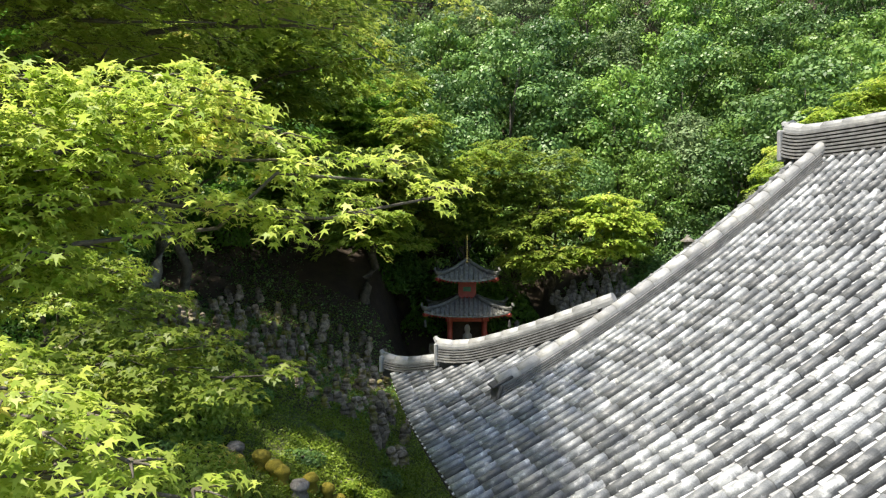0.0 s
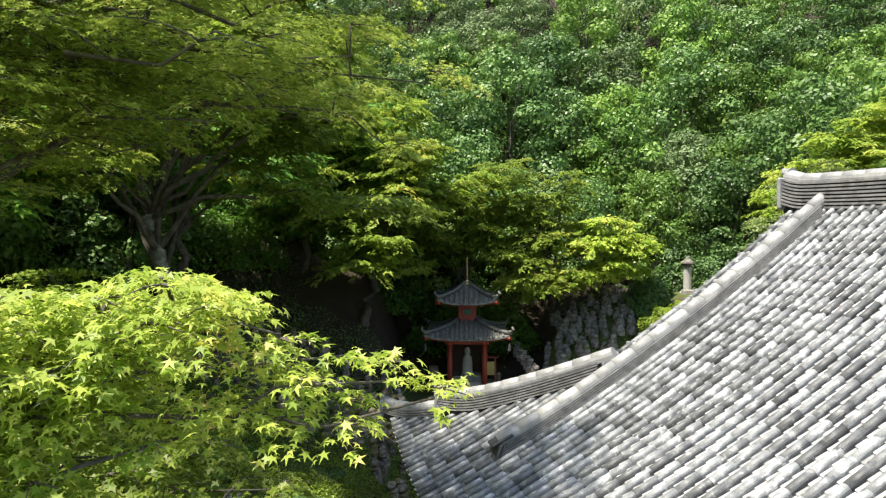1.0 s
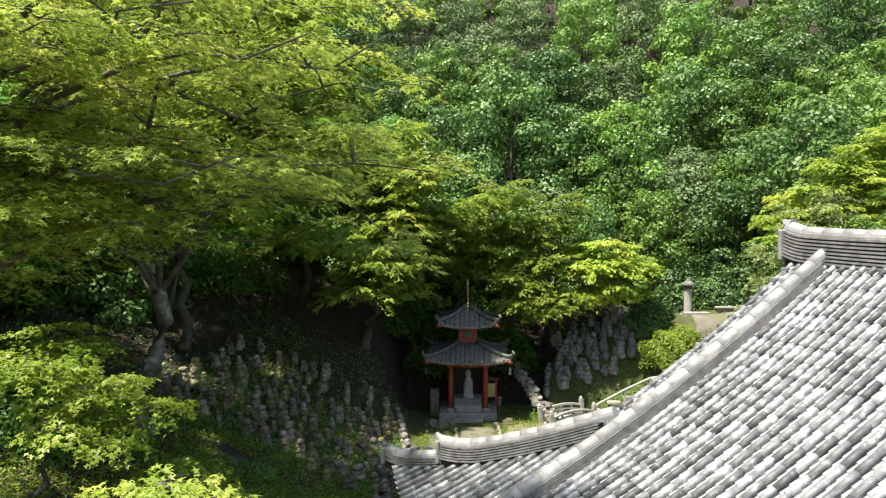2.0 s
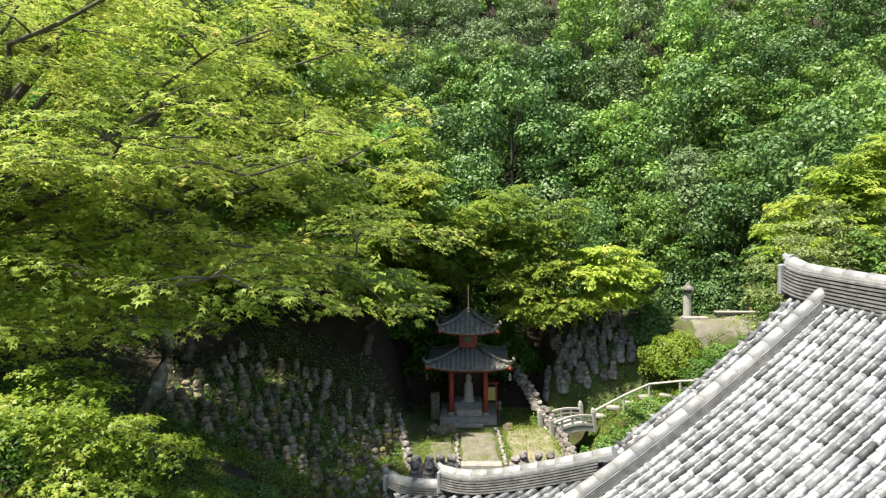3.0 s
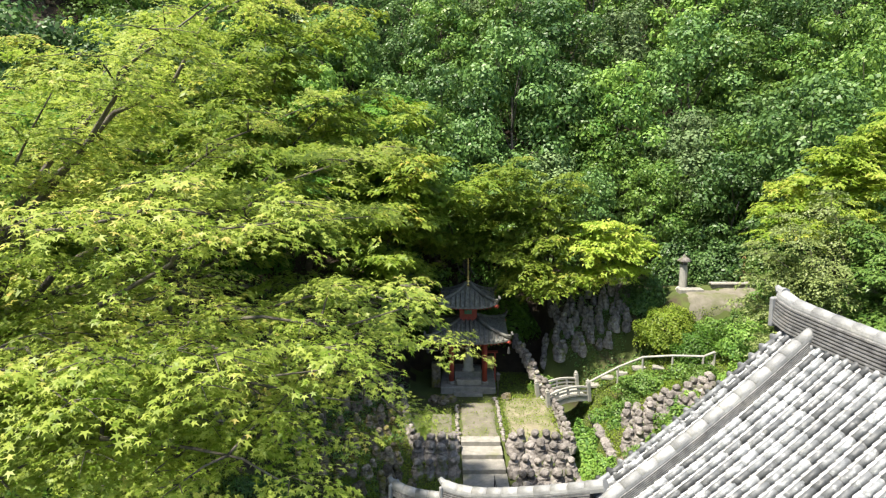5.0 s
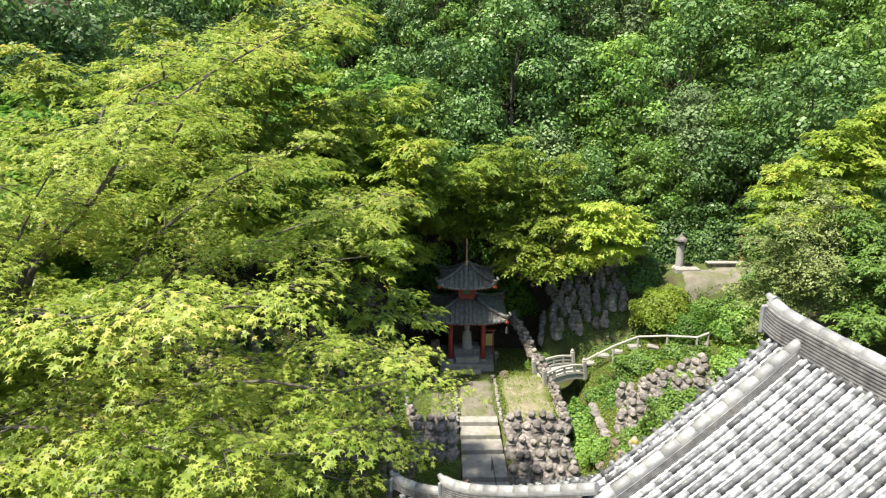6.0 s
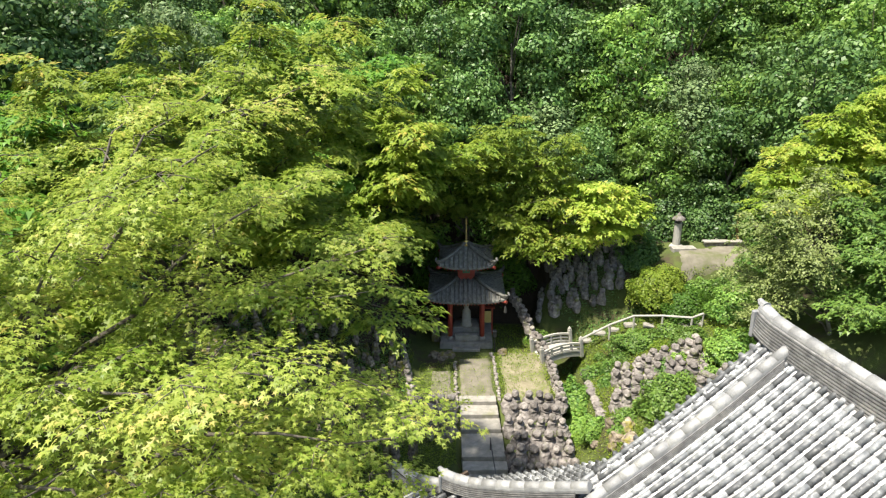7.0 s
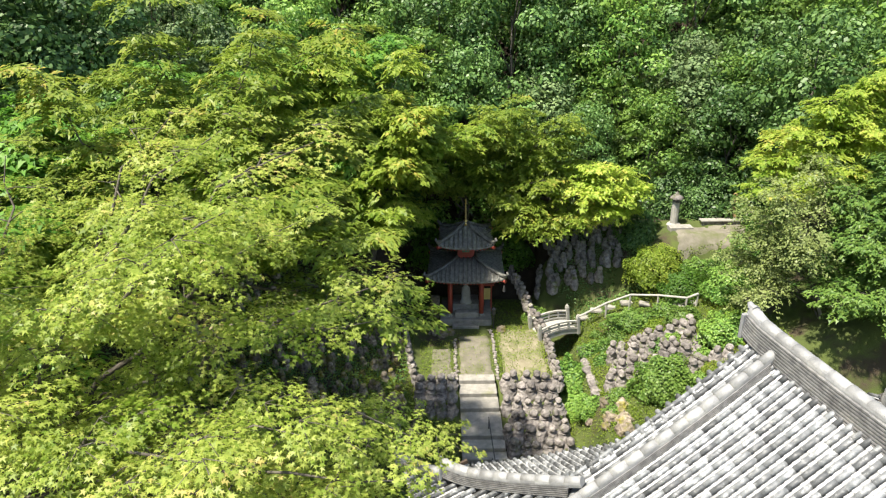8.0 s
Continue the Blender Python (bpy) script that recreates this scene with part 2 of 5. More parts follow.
def ground_z(x, y):
    """Height of the ground: hall court, terrace, brook, banks and hill."""
    front = -1.0 + 1.0 * smooth(18.6, 22.7, y)
    z = front
    if x < -1.2:
        z = front * (1 - smooth(1.2, 2.6, -x)) + 0.42 * (-1.2 - x)
    z += 0.8 * max(0.0, y - 25.5) * smooth(1.6, 3.2, -x) * (1 - smooth(30, 34, y) * 0.3)
    e = bank_edge(y)
    zr = 0.47 * (x - e) + 0.30 * max(0.0, y - 25.5) - 0.25
    zr += 0.55 * max(0.0, y - 28.2) * smooth(4.1, 4.9, x) * (1 - smooth(8.6, 10.0, x))
    zr = min(zr, 4.5 + 0.15 * max(0.0, x - 14))
    zr += smooth(26.6, 28.0, y) * smooth(9.3, 10.9, x) * max(0.0, 4.4 - zr)
    w = smooth(e - 0.5, e + 0.5, x) * smooth(16.5, 20.5, y)
    z = z * (1 - w) + zr * w
    ch = smooth(4.55, 4.85, x) * (1 - smooth(e - 0.6, e + 0.3, x)) * smooth(15.5, 18.5, y) * (1 - smooth(27.7, 28.6, y))
    z = z * (1 - ch) + (-1.5 + 0.06 * max(0, y - 22)) * ch
    hill = 1.15 * (y - 30.6) - 0.02 * max(0.0, y - 48) ** 1.5
    hill = min(hill, 36)
    if hill > z - 0.5:
        k = smooth(-0.5, 1.0, hill - z)
        z = z + (hill - z) * k if hill > z else z
    if 0.45 < x < 2.25 and 18.4 < y < 22.95:
        z -= 0.4
    far = max(0.0, math.hypot(x, y - 15) - 60)
    return z + min(far * 0.1, 8) * (1 - smooth(30, 50, y))


def terrain():
    xs = np.unique(np.round(np.concatenate([np.arange(-14, 16, 0.3), np.arange(-60, 80, 3.0), np.array([-900, -500, -250, -140, -90, 110, 160, 260, 500, 900])]), 3))
    ys = np.unique(np.round(np.concatenate([np.arange(4, 36, 0.3), np.arange(-40, 100, 3.0), np.array([-900, -400, -200, -100, -60, 120, 160, 260, 500, 900])]), 3))
    verts = [(x, y, ground_z(x, y) + 0.10 * noise.noise((x * 0.7, y * 0.7, 0)) * (0.3 if -1.2 < x < 4.6 and y > 22 and y < 30 else 1.0)) for y in ys for x in xs]
    nx = len(xs)
    faces = [(j * nx + i, j * nx + i + 1, (j + 1) * nx + i + 1, (j + 1) * nx + i) for j in range(len(ys) - 1) for i in range(nx - 1)]
    me = mesh_from("ground", verts, faces, [M_GROUND, M_LITTER_SHADE], True)
    # faces under the trees get the shade-darkened litter
    for p in me.polygons:
        c = p.center
        wav = 1.2 * noise.noise((c.x * 0.5, c.y * 0.5, 4))
        p.material_index = int((c.y > 17.4 + wav and c.x < -1.7 + 0.3 * wav) or (c.y > 30.2 + wav) or (c.x < -6.5 + wav and c.y > 12))
    ob = new("ground", me)
    return tagged(ob, "mossy green and brown earth sloping between trees and statues", "ground", kind="structure")


terrain()

# ---- hall roof ----
RC = Vector((-1.2, 14.5))
RU = Vector((0.976, 0.216))
RV = Vector((0.216, -0.976))
RIDGE_U, GABLE_V, KUDARI_V, ROOF_LEN = 8.1, 2.95, 3.85, 21.0


def prof(u):
    return 2.2 + 0.45 * u + 0.022 * u * u


def roof_pt(u, v, up=0.0, side=False):
    """A point of the main slope (or of the side slope below the gable), up metres over it."""
    if not side and u > RIDGE_U:
        q = roof_pt(2 * RIDGE_U - u, v, up)
        p = RC + u * RU + v * RV
        return Vector((p.x, p.y, q.z))
    a, b = (v, u) if side else (u, v)
    if side:
        b = min(b, 2 * RIDGE_U - b)
    k = max(0.0, 1 - b / 4.0)
    z = prof(a) + 0.40 * k * k * max(0.0, 1 - a / 4.0)
    p = RC + u * RU + v * RV
    return Vector((p.x, p.y, z + up))


def half_tile_mesh(name, r, length, mat, seg=6, rise=1.0):
    """A half-round cover tile along +x, with a thickness at its lower end and a slight taper."""
    verts, faces = [], []
    for x, rr in ((0.0, r), (length * 0.985, r * 0.93)):
        verts.append((x, rr * 0.95, -0.075))
        for k in range(seg + 1):
            a = math.pi * k / seg
            verts.append((x, rr * math.cos(a), rise * rr * math.sin(a)))
        verts.append((x, -rr * 0.95, -0.075))
    n = seg + 3
    for k in range(n - 1):
        faces.append((k, k + 1, n + k + 1, n + k))
    faces.append(tuple(range(n))[::-1])
    faces.append(tuple(range(n, 2 * n)))
    return mesh_from(name, verts, faces, mat, False)


TILE_L, ROW, TILE_R = 0.31, 0.22, 0.056
roof = empty("temple_hall", pose(4, 6, -1.0))
tagged(roof, "old temple hall with a sweeping grey clay tile roof", "temple hall")


def frame_at(p, q, up):
    """A pose at p with x towards q and z near up."""
    x = (q - p).normalized()
    y = up.cross(x).normalized()
    z = x.cross(y)
    return Matrix.Translation(p) @ Matrix((x, y, z)).transposed().to_4x4()


def to_roof(m):
    return roof.matrix_basis.inverted() @ m


def build_roof():
    rng = random.Random(3)
    tile = half_tile_mesh("cover_tile", TILE_R, TILE_L * 1.32, M_TILE, 6, 0.7)
    for p in tile.polygons[:6]:
        p.use_smooth = True
    jv, jf = [], []
    fv, ff = [], []
    base = to_roof(Matrix())
    near = 0

    def add_tile(p, q, single):
        nonlocal near
        m = frame_at(p, q, Vector((0, 0, 1)))
        m = m @ pose(0, rng.uniform(-0.005, 0.005), rng.uniform(0, 0.005), 0, rng.uniform(-0.4, 0.4), rng.uniform(-0.9, 0.9))
        if single:
            mpart("cover_tile", tile, roof, to_roof(m))
        else:
            o = len(jv)
            jv.extend(base @ m @ v.co for v in tile.vertices)
            jf.extend(tuple(o + i for i in f.vertices) for f in tile.polygons)

    def add_flat(p, q, width):
        m = base @ frame_at(p, q, Vector((0, 0, 1)))
        ln = (q - p).length
        o = len(fv)
        h = 0.028
        for x, z in ((-0.02, h), (ln, 0.004)):
            for y, dz in ((-width / 2, 0.012), (0, -0.008), (width / 2, 0.012)):
                fv.append(m @ Vector((x, y, z + dz)))
        for y in (-width / 2, 0, width / 2):
            fv.append(m @ Vector((0.025, y, -0.03)))
        ff.extend([(o, o + 1, o + 4, o + 3), (o + 1, o + 2, o + 5, o + 4), (o + 6, o + 7, o + 1, o), (o + 7, o + 8, o + 2, o + 1)])

    rows = int(ROOF_LEN / ROW)
    for i in range(rows):
        v = 0.22 + i * ROW
        top = RIDGE_U - 0.05
        if v < GABLE_V:
            top = min(v - 0.12, 2.9)
        n = max(1, int(top / TILE_L + 0.6))
        for j in range(n):
            u0 = j * TILE_L - 0.02
            u1 = min(u0 + TILE_L, top)
            single = 6.6 < v < 10.2 and 2.0 < u0 < 6.1 and near < 290
            if single:
                near += 1
            add_tile(roof_pt(u0, v, 0.035), roof_pt(u1, v, 0.035), single)
        vm = v + ROW / 2
        k = int(top / 0.15) + (1 if top > 5 else 0)
        for j in range(k):
            add_flat(roof_pt(j * 0.15, vm, -0.035), roof_pt(j * 0.15 + 0.15, vm, -0.035), ROW - 0.142)
    # side slope under the gable
    for i in range(int(16.2 / ROW)):
        u = 0.22 + i * ROW
        top = min(u - 0.12, 3.3, 16.0 - u)
        if top < 0.3:
            continue
        for j in range(max(1, int(top / TILE_L))):
            v0 = j * TILE_L - 0.02
            add_tile(roof_pt(u, v0, 0.035, True), roof_pt(u, min(v0 + TILE_L, top), 0.035, True), False)
        for j in range(int(top / 0.15)):
            add_flat(roof_pt(u + ROW / 2, j * 0.15, -0.035, True), roof_pt(u + ROW / 2, j * 0.15 + 0.15, -0.035, True), ROW - 0.142)
    # short verge tiles across the gable edge
    for j in range(20):
        u = 3.1 + j * 0.25
        p, q = roof_pt(u, GABLE_V - 0.07, -0.03), roof_pt(u, GABLE_V + 0.25, 0.0)
        add_tile(p, q, False)
    ob = mpart("cover_tiles", mesh_from("cover_tiles", jv, jf, M_TILES), roof)
    tagged(ob, kind="stuff")
    ob.data.polygons.foreach_set("use_smooth", [len(p.vertices) == 4 for p in ob.data.polygons])
    tagged(mpart("flat_tiles", mesh_from("flat_tiles", fv, ff, M_FLAT), roof), kind="stuff")
    # bed under the tiles, with thickness; near-black to paint the shade in the gaps
    bm = bmesh.new()
    us = [0.05 + (RIDGE_U + 0.05) * k / 14 for k in range(15)]

    def sheet(pts):
        g = [[bm.verts.new(base @ (p + Vector((0, 0, d)))) for p in row] for d in (-0.095, -0.22) for row in pts]
        n = len(pts)
        for a in range(n - 1):
            for b in range(len(pts[0]) - 1):
                bm.faces.new((g[a][b], g[a][b + 1], g[a + 1][b + 1], g[a + 1][b]))
                bm.faces.new((g[n + a][b], g[n + a + 1][b], g[n + a + 1][b + 1], g[n + a][b + 1]))
        for a in range(n - 1):
            for b in (0, -1):
                bm.faces.new((g[a][b], g[a + 1][b], g[n + a + 1][b], g[n + a][b]))
        for b in range(len(pts[0]) - 1):
            for a in (0, n - 1):
                bm.faces.new((g[a][b], g[a][b + 1], g[n + a][b + 1], g[n + a][b]))

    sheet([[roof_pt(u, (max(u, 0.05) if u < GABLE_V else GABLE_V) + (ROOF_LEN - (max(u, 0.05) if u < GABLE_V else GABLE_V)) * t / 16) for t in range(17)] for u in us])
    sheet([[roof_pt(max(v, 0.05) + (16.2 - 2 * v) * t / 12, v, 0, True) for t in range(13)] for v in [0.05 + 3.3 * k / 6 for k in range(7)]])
    part("shade_dark_roof_bed", bm, M_GAP_SHADE, roof)
    # back slope, seen from no side of the path
    bm = bmesh.new()
    rows_b = []
    for k in range(9):
        u = RIDGE_U * k / 8
        row = []
        for v in (max(u, 0) if u < GABLE_V else GABLE_V, ROOF_LEN):
            p = RC + (2 * RIDGE_U - u) * RU + v * RV
            row.append(bm.verts.new(base @ Vector((p.x, p.y, prof(u)))))
        rows_b.append(row)
    for a, b in zip(rows_b, rows_b[1:]):
        bm.faces.new((a[0], a[1], b[1], b[0]))
    part("back_slope", bm, M_FLAT, roof)


def ridge_stack(name, path, half, height, layers, cap_r, cap_len=0.42, base_up=0.0):
    """A tiled ridge: thin courses of tiles along a path of points, a row of round caps on top."""
    base = to_roof(Matrix())
    rid = new(name)
    rid.parent = roof
    n = len(path)
    tang = [(path[min(i + 1, n - 1)] - path[max(i - 1, 0)]).normalized() for i in range(n)]
    acr = [Vector((0, 0, 1)).cross(t).normalized() for t in tang]
    step = height / layers
    for L in range(layers):
        h0, h1 = base_up + L * step, base_up + L * step + step * 0.62
        w = half * (1 - 0.22 * L / layers)
        bm = bmesh.new()
        rings = []
        for p, a in zip(path, acr):
            rings.append([bm.verts.new(base @ (p + a * s * w + Vector((0, 0, h)))) for s, h in ((-1, h0 - 0.008), (-1, h1 - 0.012), (1, h1 - 0.012), (1, h0 - 0.008))])
        for r, s in zip(rings, rings[1:]):
            for k in range(4):
                bm.faces.new((r[k], r[(k + 1) % 4], s[(k + 1) % 4], s[k]))
        bm.faces.new(rings[0])
        bm.faces.new(rings[-1][::-1])
        part("ridge_course", bm, M_NOSHI, rid)
    # core behind the courses, coloured as the shade in their gaps
    bm = bmesh.new()
    rings = []
    for p, a in zip(path, acr):
        rings.append([bm.verts.new(base @ (p + a * s * half * 0.55 + Vector((0, 0, h)))) for s, h in ((-1, base_up - 0.2), (-1, base_up + height), (1, base_up + height), (1, base_up - 0.2))])
    for r, s in zip(rings, rings[1:]):
        for k in range(4):
            bm.faces.new((r[k], r[(k + 1) % 4], s[(k + 1) % 4], s[k]))
    bm.faces.new(rings[0])
    bm.faces.new(rings[-1][::-1])
    part("ridge_core", bm, M_GAP_SHADE, rid)
    cap = half_tile_mesh("ridge_cap", cap_r, cap_len * 1.04, M_CAP, 8)
    for p in cap.polygons[:8]:
        p.use_smooth = True
    lens = [0.0]
    for a, b in zip(path, path[1:]):
        lens.append(lens[-1] + (b - a).length)

    def at(s):
        s = min(max(s, 0), lens[-1])
        for i in range(n - 1):
            if s <= lens[i + 1] or i == n - 2:
                return path[i].lerp(path[i + 1], (s - lens[i]) / (lens[i + 1] - lens[i]))

    s = 0.0
    while s < lens[-1] - 0.05:
        p, q = at(s), at(min(s + cap_len, lens[-1]))
        up = Vector((0, 0, base_up + height))
        mpart("ridge_cap", cap, rid, to_roof(frame_at(p + up, q + up, Vector((0, 0, 1)))))
        s += cap_len
    return rid


def build_ridges():
    # ridge along the top, its end swept up
    path = []
    for k in range(60):
        v = GABLE_V - 0.15 + (ROOF_LEN - GABLE_V) * (k / 59) ** 1.5
        p = RC + RIDGE_U * RU + v * RV
        e = max(0.0, 1 - (v - GABLE_V + 0.15) / 5.0)
        path.append(Vector((p.x, p.y, prof(RIDGE_U - 0.2) - 0.06 + 0.20 * e * e + 0.10 * max(0, 1 - (v - GABLE_V + 0.15) / 0.6) ** 2)))
    main = ridge_stack("main_ridge", path, 0.24, 0.56, 8, 0.15, 0.5)
    base = to_roof(Matrix())
    # end tile of the ridge
    bm = bmesh.new()
    p = path[0]
    rot = Matrix.Rotation(math.atan2(RV.y, RV.x), 4, "Z")
    q = base @ p
    box(bm, q.x, q.y, q.z + 0.2, 0.10, 0.56, 0.66, rot, 0.03)
    part("end_tile", bm, M_CAP, main)
    bm = bmesh.new()
    d = Vector((-RV.x, -RV.y, 0))
    tube(bm, [base @ (p - d * 0.1 + Vector((0, 0, 0.62))), base @ (p + d * 0.08 + Vector((0, 0, 0.64))), base @ (p + d * 0.16 + Vector((0, 0, 0.72)))], [0.12, 0.09, 0.05], 8)
    part("end_horn", bm, M_CAP, main)
    # ridge down the slope beside the gable
    path = [roof_pt(1.35 + (RIDGE_U - 0.3 - 1.35) * k / 24, KUDARI_V, 0.02) for k in range(25)]
    kud = ridge_stack("descending_ridge", path, 0.18, 0.20, 5, 0.13, 0.42)
    bm = bmesh.new()
    rot = Matrix.Rotation(math.atan2(RU.y, RU.x), 4, "Z")
    q = base @ path[0]
    box(bm, q.x - 0.04, q.y, q.z + 0.06, 0.07, 0.46, 0.34, rot @ Matrix.Rotation(0.35, 4, "Y"), 0.03)
    box(bm, q.x + 0.04, q.y, q.z + 0.26, 0.42, 0.30, 0.05, rot @ Matrix.Rotation(-0.45, 4, "Y"), 0.015)
    part("end_tile", bm, M_DARKTILE, kud, "dark end tile")
    path = [roof_pt(2 * RIDGE_U - (1.35 + (RIDGE_U - 0.3 - 1.35) * k / 24), KUDARI_V, 0.02) for k in range(25)]
    ridge_stack("descending_ridge", path, 0.18, 0.20, 5, 0.13, 0.42)
    path = [roof_pt(2 * RIDGE_U - (0.95 + 2.5 * k / 16), 0.95 + 2.5 * k / 16, 0.03 + 0.16 * max(0, 1 - k / 5) ** 2) for k in range(17)]
    back = ridge_stack("corner_ridge", path, 0.17, 0.32, 6, 0.14, 0.4)
    # corner ridges, in two steps
    diag = lambda s, up: roof_pt(s, s, up)
    path = [diag(0.95 + 2.5 * k / 16, 0.03 + 0.16 * max(0, 1 - k / 5) ** 2) for k in range(17)]
    up = ridge_stack("corner_ridge", path, 0.17, 0.32, 6, 0.14, 0.4)
    path = [diag(-0.10 + 1.1 * k / 10, 0.02 + 0.13 * max(0, 1 - k / 5) ** 2) for k in range(11)]
    low = ridge_stack("corner_ridge_tip", path, 0.15, 0.20, 4, 0.12, 0.36)
    for r, pp, hh in ((up, diag(0.95, 0.2), 0.34), (low, diag(-0.1, 0.14), 0.22)):
        bm = bmesh.new()
        rot = Matrix.Rotation(math.atan2(RU.y + RV.y, RU.x + RV.x), 4, "Z")
        q = base @ pp
        box(bm, q.x, q.y, q.z + hh * 0.35, 0.08, 0.40, hh + 0.16, rot, 0.03)
        d = Vector((RU.x + RV.x, RU.y + RV.y, 0)).normalized()
        tube(bm, [q + d * 0.1 + Vector((0, 0, hh)), q - d * 0.06 + Vector((0, 0, hh + 0.05)), q - d * 0.13 + Vector((0, 0, hh + 0.13))], [0.09, 0.08, 0.05], 7)
        part("end_tile", bm, M_CAP, r)


build_roof()
build_ridges()


def build_hall_body():
    base = to_roof(Matrix())
    rotm = Matrix((Vector((RU.x, RU.y, 0)), Vector((-RU.y, RU.x, 0)), Vector((0, 0, 1)))).transposed().to_4x4()
    mid = RC + 8.1 * RU + 11.6 * RV
    bm = bmesh.new()
    q = base @ Vector((mid.x, mid.y, 0.55))
    box(bm, q.x, q.y, q.z, 13.2, 18.6, 3.3, rotm)
    part("wall", bm, M_PLASTER, roof)
    for i in range(9):
        p = RC + 1.45 * RU + (2.2 + i * 2.2) * RV
        bm = bmesh.new()
        lathe(bm, [(0.14, -1.7), (0.14, 2.0)], 10, Matrix.Translation(base @ Vector((p.x, p.y, 0.6))))
        part("post", bm, M_DARKWOOD, roof, smooth=True)
    # gable wall
    bm = bmesh.new()
    vs = []
    for v in (KUDARI_V - 0.2, KUDARI_V - 0.05):
        for u in (3.2, RIDGE_U, 2 * RIDGE_U - 3.2):
            p = RC + u * RU + v * RV
            vs.append(bm.verts.new(base @ Vector((p.x, p.y, (prof(u) if u <= RIDGE_U else prof(2 * RIDGE_U - u)) - 0.2))))
    bm.faces.new(vs[:3])
    bm.faces.new(vs[3:])
    part("gable", bm, M_DARKWOOD, roof)
    # rafters under the eaves
    bm = bmesh.new()
    for i in range(60):
        v = 0.6 + i * 0.34
        a, b = base @ roof_pt(0.12, v, -0.2), base @ roof_pt(1.7, v, -0.2)
        m = frame_at(a, b, Vector((0, 0, 1)))
        box(bm, 0, 0, 0, 1, 1, 1, m @ Matrix.Translation(((b - a).length / 2, 0, 0)) @ Matrix.Diagonal(((b - a).length, 0.08, 0.1, 1)))
    tagged(part("rafters", bm, M_DARKWOOD, roof), kind="stuff")


build_hall_body()

# ---- trees ----


def star(lobes, notch, rng=None):
    """A maple leaf's outline, unit size, tip along +x: lobes of falling length."""
    pts = []
    span = 2.3
    for i in range(lobes):
        a = -span + 2 * span * i / (lobes - 1)
        ln = 1.0 - 0.42 * abs(a) / span
        pts.append((ln * math.cos(a), ln * math.sin(a), -0.18 * ln))
        if i < lobes - 1:
            b = a + span / (lobes - 1)
            pts.append((notch * math.cos(b), notch * math.sin(b), 0.02))
    pts.append((-0.12, 0.0, 0.0))
    return np.array(pts)


LEAF_STAR = star(5, 0.30)
LEAF_TRI = np.array([(-0.5, 0, 0), (0.0, -0.34, 0.05), (0.75, 0, -0.08), (0.0, 0.34, 0.05)])
LEAF_SPRIG = star(3, 0.30)
LEAF_FAR = np.array([(-0.5, -0.05, 0), (0.1, -0.42, 0.04), (0.8, 0.04, -0.06), (0.05, 0.40, 0.05)])
LEAF_FOUR = star(4, 0.36)


def leaf_mesh(name, pos, normal, heading, size, shape, mat):
    """Leaves of one shape at the places pos, as one mesh."""
    n, k = len(pos), len(shape)
    nz = normal / np.linalg.norm(normal, axis=1, keepdims=True)
    hx = heading - (heading * nz).sum(1, keepdims=True) * nz
    hx /= np.maximum(np.linalg.norm(hx, axis=1, keepdims=True), 1e-6)
    hy = np.cross(nz, hx)
    co = pos[:, None, :] + size[:, None, None] * (shape[None, :, 0:1] * hx[:, None, :] + shape[None, :, 1:2] * hy[:, None, :] + shape[None, :, 2:3] * nz[:, None, :])
    me = bpy.data.meshes.new(name)
    me.vertices.add(n * k)
    me.vertices.foreach_set("co", co.reshape(-1).astype(np.float32))
    me.loops.add(n * k)
    me.loops.foreach_set("vertex_index", np.arange(n * k, dtype=np.int32))
    me.polygons.add(n)
    me.polygons.foreach_set("loop_start", np.arange(0, n * k, k, dtype=np.int32))
    me.update(calc_edges=True)
    me.materials.append(mat)
    return me


def spray_leaves(rng, pads, density, size, droop=0.5, flat=0.32, loose=0.24):
    """Leaf places in flat, fan-shaped sprays (x, y, z, radius, heading): twigs that spread from the limb and sink at their tips."""
    P, N, H, S = [], [], [], []
    for x, y, z, r, head in pads:
        n = int(density * r * r)
        k = int(rng.integers(7, 11))
        ta = head + np.linspace(-1.9, 1.9, k) + rng.normal(0, 0.16, k)
        tl = r * (1.12 - 0.2 * np.abs(np.linspace(-1, 1, k))) * rng.uniform(0.7, 1.12, k)
        lift = rng.normal(0, 0.07 * r, k) + np.where(rng.uniform(0, 1, k) < 0.35, -0.42 * r * flat / 0.3, 0.0)
        which = rng.integers(0, k, n)
        along = rng.uniform(0.02, 1, n) ** 0.62
        across = rng.normal(0, 0.17, n) * r * (1.15 - 0.75 * along)
        a, rr = ta[which], tl[which] * along
        px = x + rr * np.cos(a) - across * np.sin(a)
        py = y + rr * np.sin(a) + across * np.cos(a)
        zz = z + lift[which] * along + flat * r * (0.25 - droop * (rr / r) ** 2) - 0.25 * np.abs(across) + rng.normal(0, 0.022 * r + 0.012, n)
        P.append(np.stack([px, py, zz], 1))
        tilt = rng.normal(0, loose, (n, 2))
        out = np.stack([np.cos(a), np.sin(a)], 1) * (0.25 * droop + 0.7 * rr / r * droop)[:, None]
        N.append(np.stack([tilt[:, 0] + out[:, 0], tilt[:, 1] + out[:, 1], np.ones(n)], 1))
        ha = a + np.sign(across) * 0.7 * (1 - along) + rng.normal(0, 0.6, n)
        H.append(np.stack([np.cos(ha), np.sin(ha), -0.3 * np.ones(n)], 1))
        S.append(size * rng.uniform(0.7, 1.25, n))
    return np.concatenate(P), np.concatenate(N), np.concatenate(H), np.concatenate(S)


